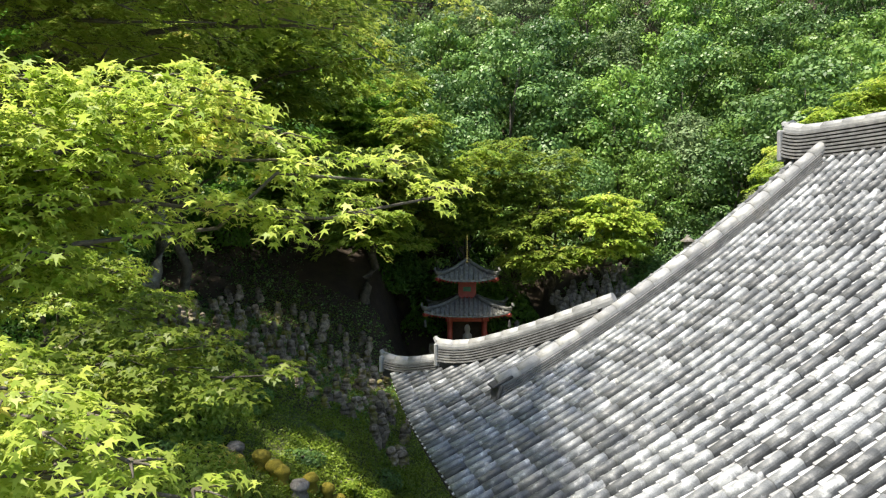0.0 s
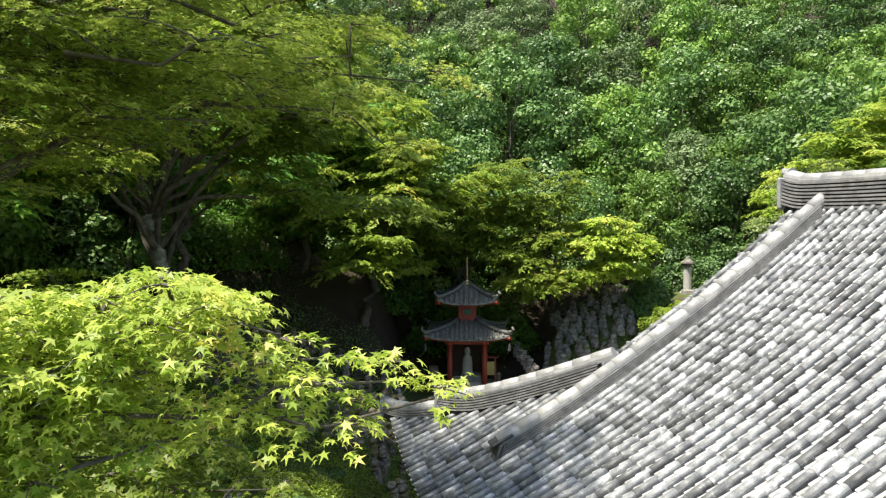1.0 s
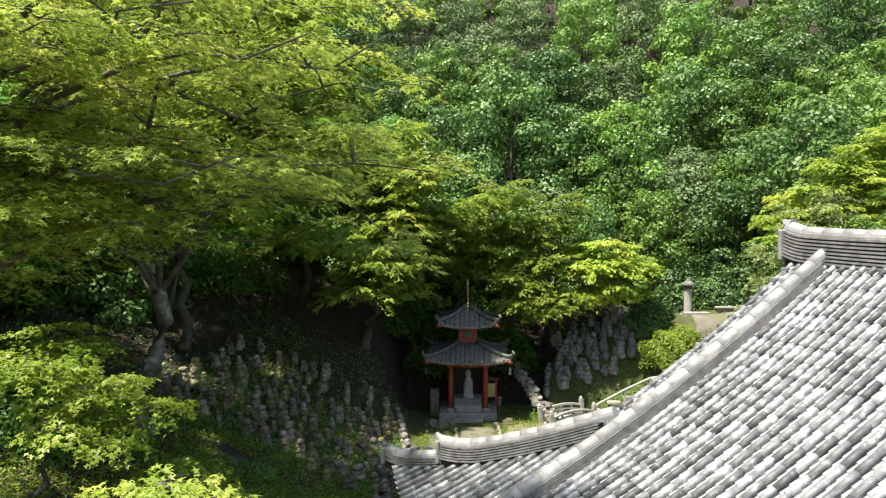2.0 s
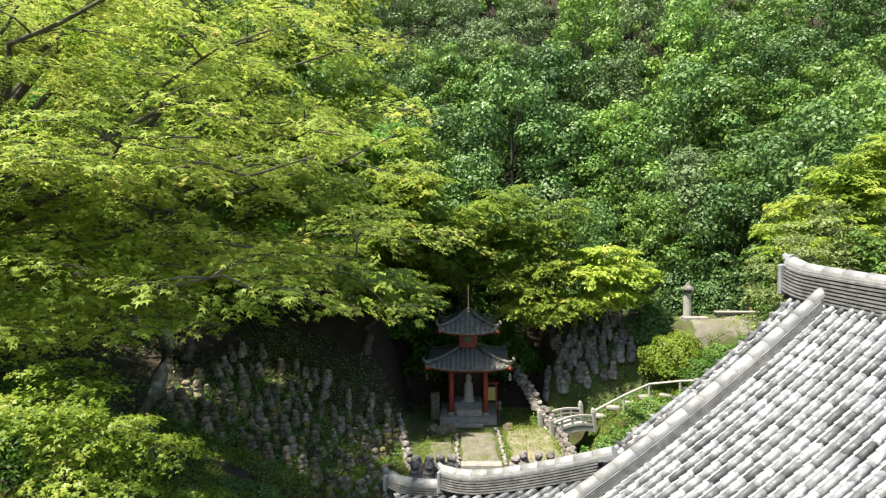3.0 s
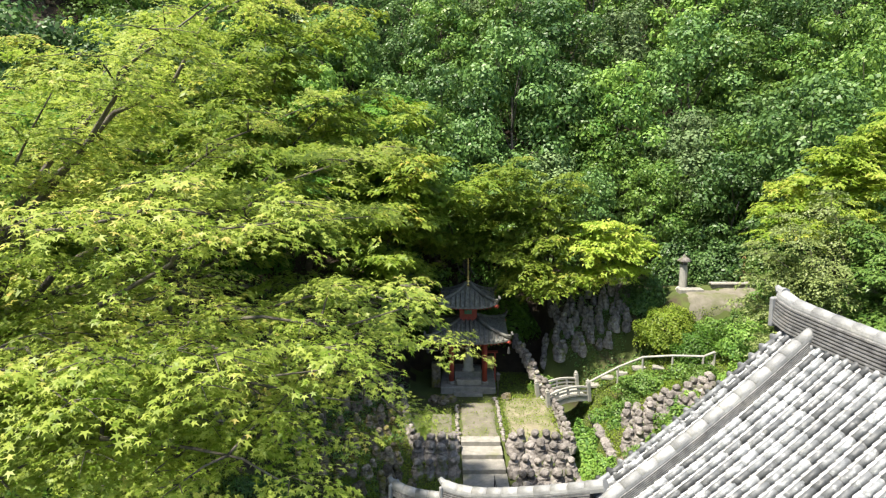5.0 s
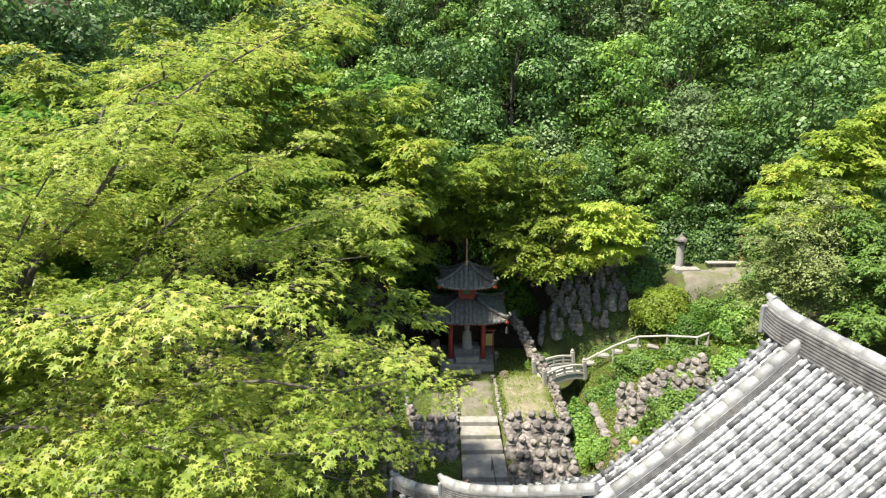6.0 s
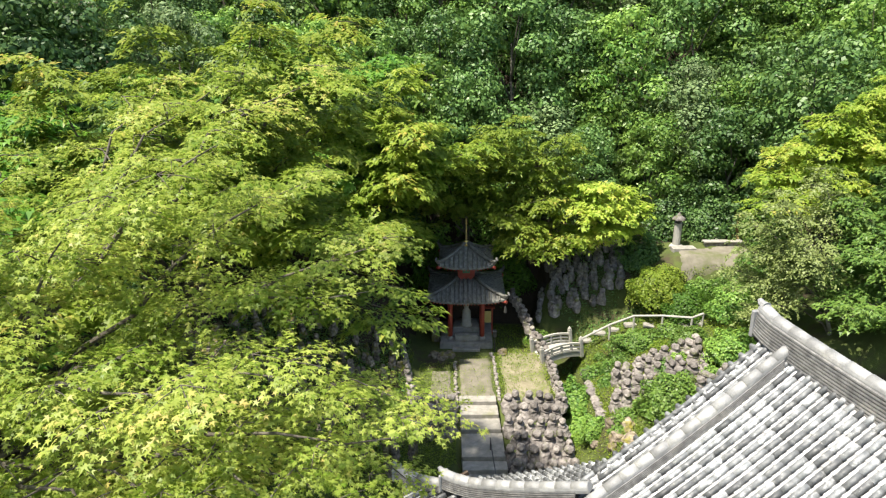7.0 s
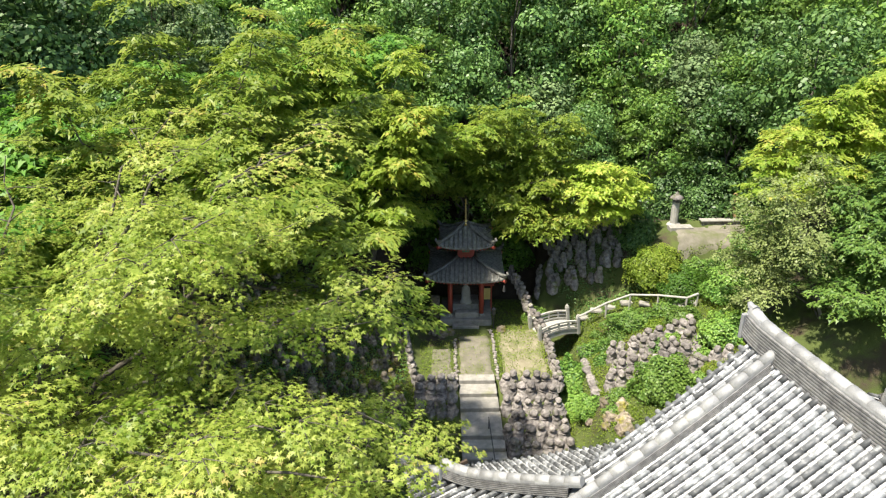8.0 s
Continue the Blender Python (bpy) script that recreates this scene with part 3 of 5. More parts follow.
def bend(a, b, sag, rng, n=8, wob=0.12):
    """Points along a limb from a to b that arches and wavers."""
    a, b = Vector(a), Vector(b)
    ln = (b - a).length
    pts = []
    for i in range(n + 1):
        t = i / n
        p = a.lerp(b, t)
        p.z += sag * ln * 4 * t * (1 - t)
        if 0 < i < n:
            p += Vector(rng.normal(0, wob * ln / n, 3))
        pts.append(p)
    return pts


def maple(name, base, fork, boughs, mat, label, seed, density=420, size=0.075, shape=LEAF_STAR, trunk_r=0.2, start=0.35, pads_per=6, spread=0.8, bark=M_BARK, droop=0.55, flat=0.26, loose=0.24):
    """A maple: trunk, limbs out to the given bough tips (x, y, z, pad radius), and pads of leaves along them."""
    rng = np.random.default_rng(seed)
    tree = empty(name, pose(*base))
    tagged(tree, label, "tree")
    inv = Vector(base)
    bm = bmesh.new()
    tr = bend((0, 0, -0.3), Vector(fork) - inv, 0.0, rng, 8, 0.2)
    tube(bm, tr, [trunk_r * (1.25 if i == 0 else 1 - 0.05 * i) for i in range(9)], 10)
    part("trunk", bm, bark, tree, smooth=True)
    pads = []
    for bx, by, bz, r in boughs:
        tip = Vector((bx, by, bz)) - inv
        root = tr[-1].lerp(tr[-2], rng.uniform(0, 1)) if rng.uniform() < 0.5 else tr[int(rng.integers(5, 8))]
        ln = (tip - root).length
        pts = bend(root, tip, 0.10, rng, 9, 0.16)
        bm = bmesh.new()
        r0 = min(trunk_r * 0.28, 0.012 + 0.012 * ln)
        tube(bm, pts, [r0 * (1 - i / 9) ** 1.2 + 0.007 for i in range(10)], 6)
        n = pads_per
        for i in range(n):
            t = start + (1 - start) * (i + 1) / n
            p = pts[min(int(t * 9), 8)].lerp(pts[min(int(t * 9) + 1, 9)], t * 9 - min(int(t * 9), 8))
            d = (tip - root).normalized()
            side = Vector((-d.y, d.x, 0))
            for s in ((-1, 1) if i < n - 1 else (0,)):
                off = side * s * rng.uniform(0.3, 1.0) * r * spread + Vector((0, 0, rng.normal(0, 0.12) * r))
                q = p + off + Vector((0, 0, 0.14 * r))
                way = d * 0.9 + side * s * 0.7
                head = math.atan2(way.y, way.x) + rng.normal(0, 0.3)
                rp = r * rng.uniform(0.65, 1.1) * (0.85 if i == n - 1 else 1)
                pads.append((q.x, q.y, q.z, rp, head))
                if off.length > 0.2:
                    tube(bm, [p, p.lerp(q, 0.5) + Vector((0, 0, 0.03)), q], [0.015, 0.01, 0.007], 5)
                for da in (-0.9, 0.0, 0.85):
                    e = q + Vector((math.cos(head + da), math.sin(head + da), -0.12)) * rp * 0.7
                    tube(bm, [q, q.lerp(e, 0.5) + Vector((0, 0, 0.03 * rp)), e], [0.007, 0.005, 0.002], 4)
        part("limb", bm, M_BARK, tree, smooth=True)
    P, N, H, S = spray_leaves(rng, pads, density, size, droop, flat, loose)
    mpart("crown", leaf_mesh("crown", P, N, H, S, shape, mat), tree)
    return tree


# the young maple beside the path of the lens
maple("maple_tree", (-4.6, 2.4, 1.2), (-4.2, 2.7, 4.6),
      [(-0.04, 3.2, 5.66, 0.27), (-0.3, 3.2, 5.74, 0.26), (-0.5, 3.25, 5.86, 0.30), (-0.8, 3.15, 5.98, 0.34), (-1.15, 3.3, 6.08, 0.42), (-1.6, 3.5, 6.1, 0.5), (-2.0, 2.9, 6.1, 0.5),
       (-1.5, 3.2, 5.95, 0.5), (-1.9, 3.2, 5.6, 0.42), (-2.2, 3.3, 5.95, 0.55), (-1.75, 3.0, 5.4, 0.35),
       (-1.5, 2.2, 4.92, 0.32), (-1.05, 2.15, 4.68, 0.27), (-1.6, 2.35, 4.80, 0.36), (-0.9, 2.3, 4.5, 0.26), (-1.4, 2.3, 4.6, 0.33)],
      M_LEAF_YOUNG, "young maple with pale yellow-green star-shaped leaves", 11, density=1350, size=0.047, trunk_r=0.07, pads_per=6, start=0.45, spread=0.75, flat=0.34, loose=0.5)
maple("maple_tree", (-5.0, 5.6, 1.6), (-4.6, 5.6, 3.6),
      [(-1.4, 5.6, 4.3, 0.55), (-2.2, 6.0, 4.5, 0.6), (-3.0, 6.5, 4.7, 0.6), (-3.2, 5.2, 4.4, 0.5)],
      M_LEAF_MID, "low maple sapling with green star-shaped leaves", 12, density=900, size=0.056, shape=LEAF_FOUR, trunk_r=0.08, pads_per=4, start=0.4, loose=0.4)
# the large maple that fills one side
maple("maple_tree", (-8.4, 8.2, 2.6), (-7.0, 8.0, 8.0),
      [(-0.15, 8.1, 8.5, 0.8), (-0.85, 8.5, 11.1, 0.8), (-1.5, 5.4, 8.1, 0.8), (-0.5, 7.3, 9.3, 0.8), (-1.6, 7.9, 13.3, 0.9), (-2.5, 7.0, 12.7, 0.9),
       (-2.3, 4.9, 10.9, 0.8), (-1.6, 5.8, 10.5, 0.8), (-4.2, 6.9, 11.8, 0.9), (-1.1, 9.0, 10.2, 0.8), (-3.9, 5.4, 7.9, 0.8), (-3.2, 9.4, 13.2, 1.0),
       (-5.0, 4.9, 10.9, 0.9), (-0.95, 6.6, 8.4, 0.7), (-2.6, 6.4, 8.3, 0.8), (-4.6, 8.9, 9.4, 0.9), (-2.0, 9.6, 11.8, 0.9), (-6.0, 6.4, 13.0, 0.9), (-0.5, 6.1, 9.6, 0.7), (-1.1, 5.2, 9.3, 0.7), (-1.2, 7.0, 7.8, 0.7), (-0.6, 8.0, 7.6, 0.6), (-2.3, 6.5, 7.7, 0.8), (-3.2, 7.2, 7.6, 0.8), (-1.9, 4.8, 9.4, 0.75), (-3.0, 4.7, 9.2, 0.8),
       (-5.6, 7.2, 11.6, 0.9), (-6.8, 8.6, 12.2, 1.0), (-7.6, 7.4, 10.8, 0.9), (-4.4, 10.4, 13.2, 1.0), (-7.2, 10.4, 12.6, 1.0)],
      M_LEAF_NEAR, "large spreading maple with layered yellow-green foliage", 13, density=600, size=0.058, trunk_r=0.24, pads_per=5, start=0.3, spread=0.9)
# the maple with the pale trunk on the slope
maple("maple_tree", (-7.7, 16.4, 2.6), (-7.0, 16.0, 7.6),
      [(-0.6, 15.0, 7.0, 1.0), (-1.6, 14.0, 9.6, 1.2), (-3.0, 13.0, 10.8, 1.2), (-4.5, 14.5, 12.0, 1.3), (-7.5, 13.5, 10.5, 1.3), (-10.5, 15.0, 9.5, 1.3),
       (-3.0, 18.0, 11.8, 1.3), (-5.0, 18.5, 13.5, 1.4), (-9.0, 18.5, 13.0, 1.4), (-3.6, 17.4, 9.4, 1.2), (-11.5, 18.0, 11.5, 1.4), (-8.0, 12.0, 8.6, 1.1),
       (-2.4, 15.5, 14.2, 1.2), (-4.2, 15.2, 14.4, 1.3), (-6.6, 15.6, 14.6, 1.3), (-2.0, 17.0, 12.6, 1.2), (-9.2, 15.0, 13.4, 1.3)],
      M_LEAF_MID, "tall maple with a pale leaning trunk and green leaves", 14, density=330, size=0.13, shape=LEAF_SPRIG, trunk_r=0.27, pads_per=5, start=0.35, bark=M_BARK_PALE)
# maples round the pagoda
maple("maple_tree", (-3.4, 28.4, 3.0), (-3.0, 28.0, 6.6),
      [(-2.0, 24.5, 6.6, 1.2), (-1.2, 27.2, 5.4, 1.1), (-2.7, 27.4, 9.0, 1.4), (-1.6, 27.6, 12.6, 1.5), (-4.6, 27.8, 13.4, 1.6), (-0.8, 26.2, 10.6, 1.5), (1.6, 27.8, 9.4, 1.3), (-3.5, 25.0, 5.5, 1.3), (-5.8, 25.5, 8.0, 1.5), (-1.6, 25.5, 8.4, 1.3), (-5.0, 27.0, 12.5, 1.6), (-8.0, 24.0, 11.0, 1.6)],
      M_LEAF_MID, "green maple spreading behind the small pagoda", 15, density=190, size=0.18, shape=LEAF_SPRIG, trunk_r=0.24, pads_per=5, start=0.3)
maple("maple_tree", (5.4, 31.5, 1.6), (5.3, 31.0, 4.6),
      [(2.9, 29.0, 8.6, 1.1), (3.4, 28.0, 5.0, 1.1), (4.6, 27.6, 4.5, 1.1), (5.8, 27.8, 5.2, 1.0), (4.6, 28.4, 6.8, 1.2), (2.6, 29.4, 6.4, 1.1), (3.6, 30.0, 10.4, 1.3), (1.2, 30.0, 7.4, 1.2), (4.6, 28.8, 8.6, 1.2), (5.6, 29.2, 9.6, 1.3), (2.0, 29.2, 10.2, 1.3), (3.0, 28.0, 6.2, 1.0)],
      M_LEAF_MID, "green maple arching over the terrace", 16, density=175, size=0.15, shape=LEAF_SPRIG, trunk_r=0.2, pads_per=5, start=0.35)
maple("maple_tree", (7.8, 31.0, 3.0), (7.6, 30.2, 5.4),
      [(7.6, 28.0, 6.9, 1.25), (8.8, 28.4, 6.5, 1.1), (6.5, 28.0, 6.6, 1.2), (7.4, 27.8, 5.6, 1.15), (8.6, 28.6, 5.3, 1.0), (6.0, 28.2, 5.4, 1.1), (6.2, 29.4, 7.4, 1.0), (7.1, 28.3, 7.6, 1.2), (8.2, 28.3, 7.3, 1.1)],
      M_LEAF_YEL, "bright yellow-green maple beside the terrace", 17, density=260, size=0.15, shape=LEAF_SPRIG, trunk_r=0.16, pads_per=4, start=0.4)
maple("maple_tree", (16.8, 27.4, 4.2), (16.6, 27.0, 7.6),
      [(15.6, 24.8, 11.2, 1.2), (16.8, 25.2, 11.8, 1.3), (14.0, 25.0, 9.6, 1.3), (13.0, 25.2, 8.6, 1.0), (17.4, 24.2, 9.8, 1.3), (15.6, 24.2, 8.2, 1.2), (18.4, 25.5, 12.6, 1.3), (12.4, 23.5, 7.6, 1.0)],
      M_LEAF_YEL, "spreading maple with yellow-green layers", 18, density=260, size=0.15, shape=LEAF_SPRIG, trunk_r=0.2, pads_per=5, start=0.35)
maple("maple_tree", (14.2, 21.2, 1.6), (13.8, 21.2, 4.6),
      [(11.4, 23.0, 5.2, 0.8), (12.4, 20.8, 7.2, 1.0), (11.2, 21.8, 4.0, 0.7), (12.4, 22.6, 6.6, 0.9), (12.0, 22.0, 8.4, 0.9), (13.6, 22.4, 9.4, 1.1), (11.3, 22.8, 6.4, 0.8), (11.8, 23.6, 7.3, 0.9), (11.0, 23.6, 5.2, 0.7)],
      M_LEAF_THIN, "light green tree with sparse fine leaves beside the hall", 19, density=400, size=0.085, shape=LEAF_TRI, trunk_r=0.1, pads_per=5, start=0.3, flat=0.5, bark=M_BARK_PALE, loose=0.5)
maple("maple_tree", (17.2, 20.6, 2.4), (16.6, 20.6, 5.6),
      [(14.2, 20.0, 6.8, 1.2), (15.2, 21.8, 7.4, 1.3), (13.2, 19.2, 5.0, 1.1), (15.0, 18.6, 4.8, 1.3), (16.0, 22.0, 9.4, 1.3), (15.6, 19.5, 7.6, 1.2), (14.0, 21.4, 5.4, 1.1), (16.4, 20.6, 8.6, 1.2), (14.4, 22.6, 8.4, 1.1)],
      M_LEAF_FOR2, "dense fresh green tree in layers beside the hall", 25, density=330, size=0.11, shape=LEAF_SPRIG, trunk_r=0.16, pads_per=5, start=0.35, flat=0.4)


maple("maple_tree", (1.2, 32.0, 1.8), (1.2, 31.5, 5.5),
      [(0.0, 30.3, 6.4, 1.2), (1.6, 30.5, 6.9, 1.2), (2.8, 30.1, 6.6, 1.1), (-1.2, 29.8, 7.2, 1.3), (0.6, 30.0, 8.8, 1.3), (-0.8, 29.0, 9.2, 1.3), (-2.2, 27.5, 7.6, 1.2), (2.2, 30.2, 8.4, 1.2), (-2.4, 28.6, 8.8, 1.2)],
      M_LEAF_MID, "green maple rising behind the pagoda roof", 24, density=200, size=0.16, shape=LEAF_SPRIG, trunk_r=0.16, pads_per=4, start=0.5)
# shade trees over the statues' slope
maple("maple_tree", (-9.6, 23.5, 4.0), (-9.4, 23.2, 8.4),
      [(-6.0, 21.5, 9.0, 1.5), (-5.5, 24.5, 9.6, 1.5), (-8.0, 20.5, 10.5, 1.6), (-8.2, 26.0, 11.0, 1.6), (-11.5, 22.0, 10.5, 1.6), (-9.5, 22.0, 12.8, 1.6), (-6.5, 19.0, 8.6, 1.3), (-11.0, 25.5, 12.0, 1.6), (-6.8, 23.0, 12.4, 1.5)],
      M_LEAF_DARK, "dark green maple shading the mossy statues", 21, density=130, size=0.20, shape=LEAF_SPRIG, trunk_r=0.2, pads_per=5, start=0.3)
maple("maple_tree", (-6.4, 29.6, 5.0), (-6.2, 29.2, 8.6),
      [(-3.2, 27.5, 7.6, 1.4), (-5.0, 26.6, 7.4, 1.4), (-7.5, 27.0, 8.0, 1.5), (-4.0, 28.5, 11.0, 1.6), (-8.5, 28.5, 11.5, 1.6), (-6.0, 27.0, 12.5, 1.6), (-2.0, 29.0, 9.5, 1.5), (-2.4, 29.5, 13.0, 1.6)],
      M_LEAF_DARK, "deep green maple on the shaded hillside", 22, density=130, size=0.21, shape=LEAF_SPRIG, trunk_r=0.2, pads_per=5, start=0.3)
maple("maple_tree", (-12.5, 16.0, 4.6), (-12.2, 15.8, 8.6),
      [(-9.4, 14.5, 8.6, 1.4), (-10.0, 12.8, 10.2, 1.5), (-12.5, 13.0, 11.0, 1.5), (-14.5, 15.0, 10.0, 1.5), (-11.0, 17.5, 12.5, 1.6), (-13.0, 18.5, 11.0, 1.6), (-9.0, 13.0, 7.2, 1.1)],
      M_LEAF_DARK, "green maple high on the slope", 23, density=140, size=0.19, shape=LEAF_SPRIG, trunk_r=0.2, pads_per=5, start=0.3)


def forest_tree(seed, mat, label, height, width, count, size):
    """A broadleaf tree: a hidden trunk, some limbs, and a crown heaped from domes of leaves with dark gaps between them."""
    rng = np.random.default_rng(seed)
    tree = empty("forest_tree")
    tagged(tree, label, "tree", "trees on the hillside")
    bm = bmesh.new()
    tr = bend((0, 0, -0.8), (0.2, 0, height * 0.62), 0, rng, 8, 0.2)
    tube(bm, tr, [0.15 - 0.014 * i for i in range(9)], 7)
    domes = []
    for i in range(38):
        t = (i + rng.uniform(0, 1)) / 38
        z = height * (0.06 + 0.88 * t)
        w = width * math.sqrt(max(0.04, 1 - (max(0, t - 0.3) / 0.74) ** 2))
        a = i * 2.4 + rng.uniform(-0.5, 0.5)
        rr = w * math.sqrt(rng.uniform(0.35, 1))
        c = Vector((rr * math.cos(a), rr * math.sin(a), z))
        domes.append((c, rng.uniform(0.5, 1.0) * width * 0.46))
        if i % 6 == 0:
            k = tr[min(8, 2 + int(6 * t))]
            tube(bm, [k, k.lerp(c, 0.55) + Vector((0, 0, 0.2)), c], [0.05, 0.03, 0.01], 5)
    part("trunk", bm, M_BARK, tree, smooth=True)
    area = sum(r * r for c, r in domes)
    P, N = [], []
    for c, r in domes:
        per = int(count * r * r / area)
        d = rng.normal(0, 1, (per, 3))
        d[:, 2] = np.abs(d[:, 2]) * 1.1 - 0.45
        d /= np.linalg.norm(d, axis=1, keepdims=True)
        ph = rng.uniform(0, 6, 3)
        lump = 1 + 0.20 * np.sin(5 * d[:, 0:1] + ph[0]) * np.sin(5 * d[:, 1:2] + ph[1]) + 0.14 * np.sin(11 * d[:, 0:1] + 9 * d[:, 1:2] + 7 * d[:, 2:3] + ph[2])
        rad = r * lump * (1 - 0.35 * rng.uniform(0, 1, (per, 1)) ** 2.2)
        P.append(np.array(c)[None] + d * rad * np.array([1, 1, 0.72]))
        N.append(d + rng.normal(0, 0.34, (per, 3)) + np.array([0, 0, 0.2]))
    P, N = np.concatenate(P), np.concatenate(N)
    H = rng.normal(0, 1, P.shape)
    mpart("crown", leaf_mesh("crown", P, N, H, size * rng.uniform(0.65, 1.35, len(P)), LEAF_FAR, mat), tree)
    return tree


def plant_forest():
    rng = random.Random(8)
    kinds = [forest_tree(31, M_LEAF_FOR, "dark green broadleaf tree on the steep hillside", 8.0, 2.5, 8200, 0.16),
             forest_tree(32, M_LEAF_FOR2, "fresh green broadleaf tree on the steep hillside", 8.4, 2.3, 8200, 0.16),
             forest_tree(33, M_LEAF_BLUE, "greyish green broadleaf tree on the steep hillside", 8.2, 2.7, 8200, 0.155),
             forest_tree(34, M_LEAF_FOR, "tall dark green broadleaf tree on the steep hillside", 9.6, 2.5, 8200, 0.165)]
    used = set()
    rows = [(32.6, -13, 22), (35.0, -15, 27), (37.6, -18, 30), (40.4, -20, 33), (43.6, -31, 36), (47.2, -35, 38), (52.0, -36, 42)]
    for r, (y, x0, x1) in enumerate(rows):
        x = x0 + rng.uniform(0, 2)
        while x < x1:
            px, py = x + rng.uniform(-0.5, 0.5), y + rng.uniform(-1.0, 1.0) - (1.8 if x > 13 else 0)
            k = rng.choice((0, 0, 1, 1, 2, 2, 3))
            s = rng.uniform(0.85, 1.15)
            if r == 0 and -4 < px < 12:
                s *= 0.8
            m = pose(px, py, ground_z(px, py) - 0.2, rng.uniform(-4, 4), rng.uniform(-4, 4), rng.uniform(0, 360)) @ Matrix.Diagonal((s, s, s * rng.uniform(0.9, 1.1), 1))
            if k in used:
                copy_thing(kinds[k], m)
            else:
                kinds[k].matrix_basis = m
                used.add(k)
            x += rng.uniform(2.9, 3.7) + (1.0 if r > 4 or x < -22 else 0.0)
    # woods up the slope on the other side
    for i in range(22):
        px, py = rng.uniform(-23, -11.5), rng.uniform(5, 31)
        s = rng.uniform(0.85, 1.15)
        m = pose(px, py, ground_z(px, py) - 0.2, 0, 0, rng.uniform(0, 360)) @ Matrix.Diagonal((s, s, s, 1))
        copy_thing(kinds[rng.choice((0, 0, 3, 1))], m)
    for i in range(8):
        px, py = rng.uniform(19, 28), rng.uniform(14, 30)
        s = rng.uniform(0.8, 1.1)
        m = pose(px, py, ground_z(px, py) - 0.2, 0, 0, rng.uniform(0, 360)) @ Matrix.Diagonal((s, s, s, 1))
        copy_thing(kinds[rng.choice((0, 1, 2, 3))], m)


plant_forest()

# ---- terrace and steps ----


def slab(name, x0, x1, y0, y1, z0, z1, mat, label, cat, kind="", bevel=0.015):
    bm = bmesh.new()
    box(bm, (x0 + x1) / 2, (y0 + y1) / 2, (z0 + z1) / 2, x1 - x0, y1 - y0, z1 - z0, None, bevel)
    return tagged(part(name, bm, mat), label, cat, kind=kind)


def patch(name, x0, x1, y0, y1, up, mat, label, cat):
    """Ground surfacing laid on the ground, with an uneven edge."""
    nx, ny = 12, 18
    verts, faces = [], []
    for j in range(ny + 1):
        for i in range(nx + 1):
            x, y = x0 + (x1 - x0) * i / nx, y0 + (y1 - y0) * j / ny
            if i in (0, nx) or j in (0, ny):
                x += 0.18 * noise.noise((x * 2, y * 2, 3))
                y += 0.18 * noise.noise((x * 2, y * 2, 9))
            edge = i in (0, nx) or j in (0, ny)
            verts.append((x, y, ground_z(x, y) + (up if not edge else -0.05)))
    for j in range(ny):
        for i in range(nx):
            a = j * (nx + 1) + i
            faces.append((a, a + 1, a + nx + 2, a + nx + 1))
    return tagged(new(name, mesh_from(name, verts, faces, mat, True)), label, cat, kind="structure")


patch("pavement", 0.6, 2.1, 22.6, 26.6, 0.05, M_PATH, "grey packed path leading to the pagoda", "path")
patch("sand_court", 2.4, 4.5, 22.7, 27.2, 0.045, M_SAND, "pale sandy ground with thin grass", "ground")
patch("side_path", -0.6, 0.3, 22.7, 25.4, 0.045, M_PATH, "grey packed path beside the grass", "path")


def stair():
    ob = empty("stone_stairs", pose(1.3, 20.6, -1.0))
    tagged(ob, "worn pale stone steps climbing to the terrace", "stairs")
    ys = [23.05, 22.68, 22.0, 21.26, 19.8, 19.3, 18.9]
    z = 0.07
    for i, y in enumerate(ys):
        nxt = ys[i + 1] if i + 1 < len(ys) else y - 0.6
        bm = bmesh.new()
        w = 1.5 + 0.03 * i
        box(bm, 1.33 - 1.3 + 0.02 * i, (y + nxt) / 2 - 20.6 + 0.04, z - 0.25 + 1.0, w, y - nxt + 0.08, 0.5, Matrix.Rotation(0.01 * (i % 3 - 1), 4, "Z"), 0.02)
        part("step", bm, M_STONE2, ob)
        z -= 0.185
    return ob


stair()


def handrail():
    ob = empty("handrail", pose(1.65, 19.6, -0.8))
    tagged(ob, "thin black iron handrail on the stone steps", "handrail")
    bm = bmesh.new()
    tube(bm, [(0, 0.75, 0.75), (0, 0.0, 0.80), (0.1, -1.5, 0.35)], [0.018] * 3, 6)
    part("rail", bm, M_IRON, ob)
    for y, h in ((0.6, 0.77), (-1.2, 0.42)):
        bm = bmesh.new()
        tube(bm, [(0, y, -0.3), (0, y, h)], [0.02, 0.02], 6)
        part("post", bm, M_IRON, ob)


handrail()

# ---- pagoda ----


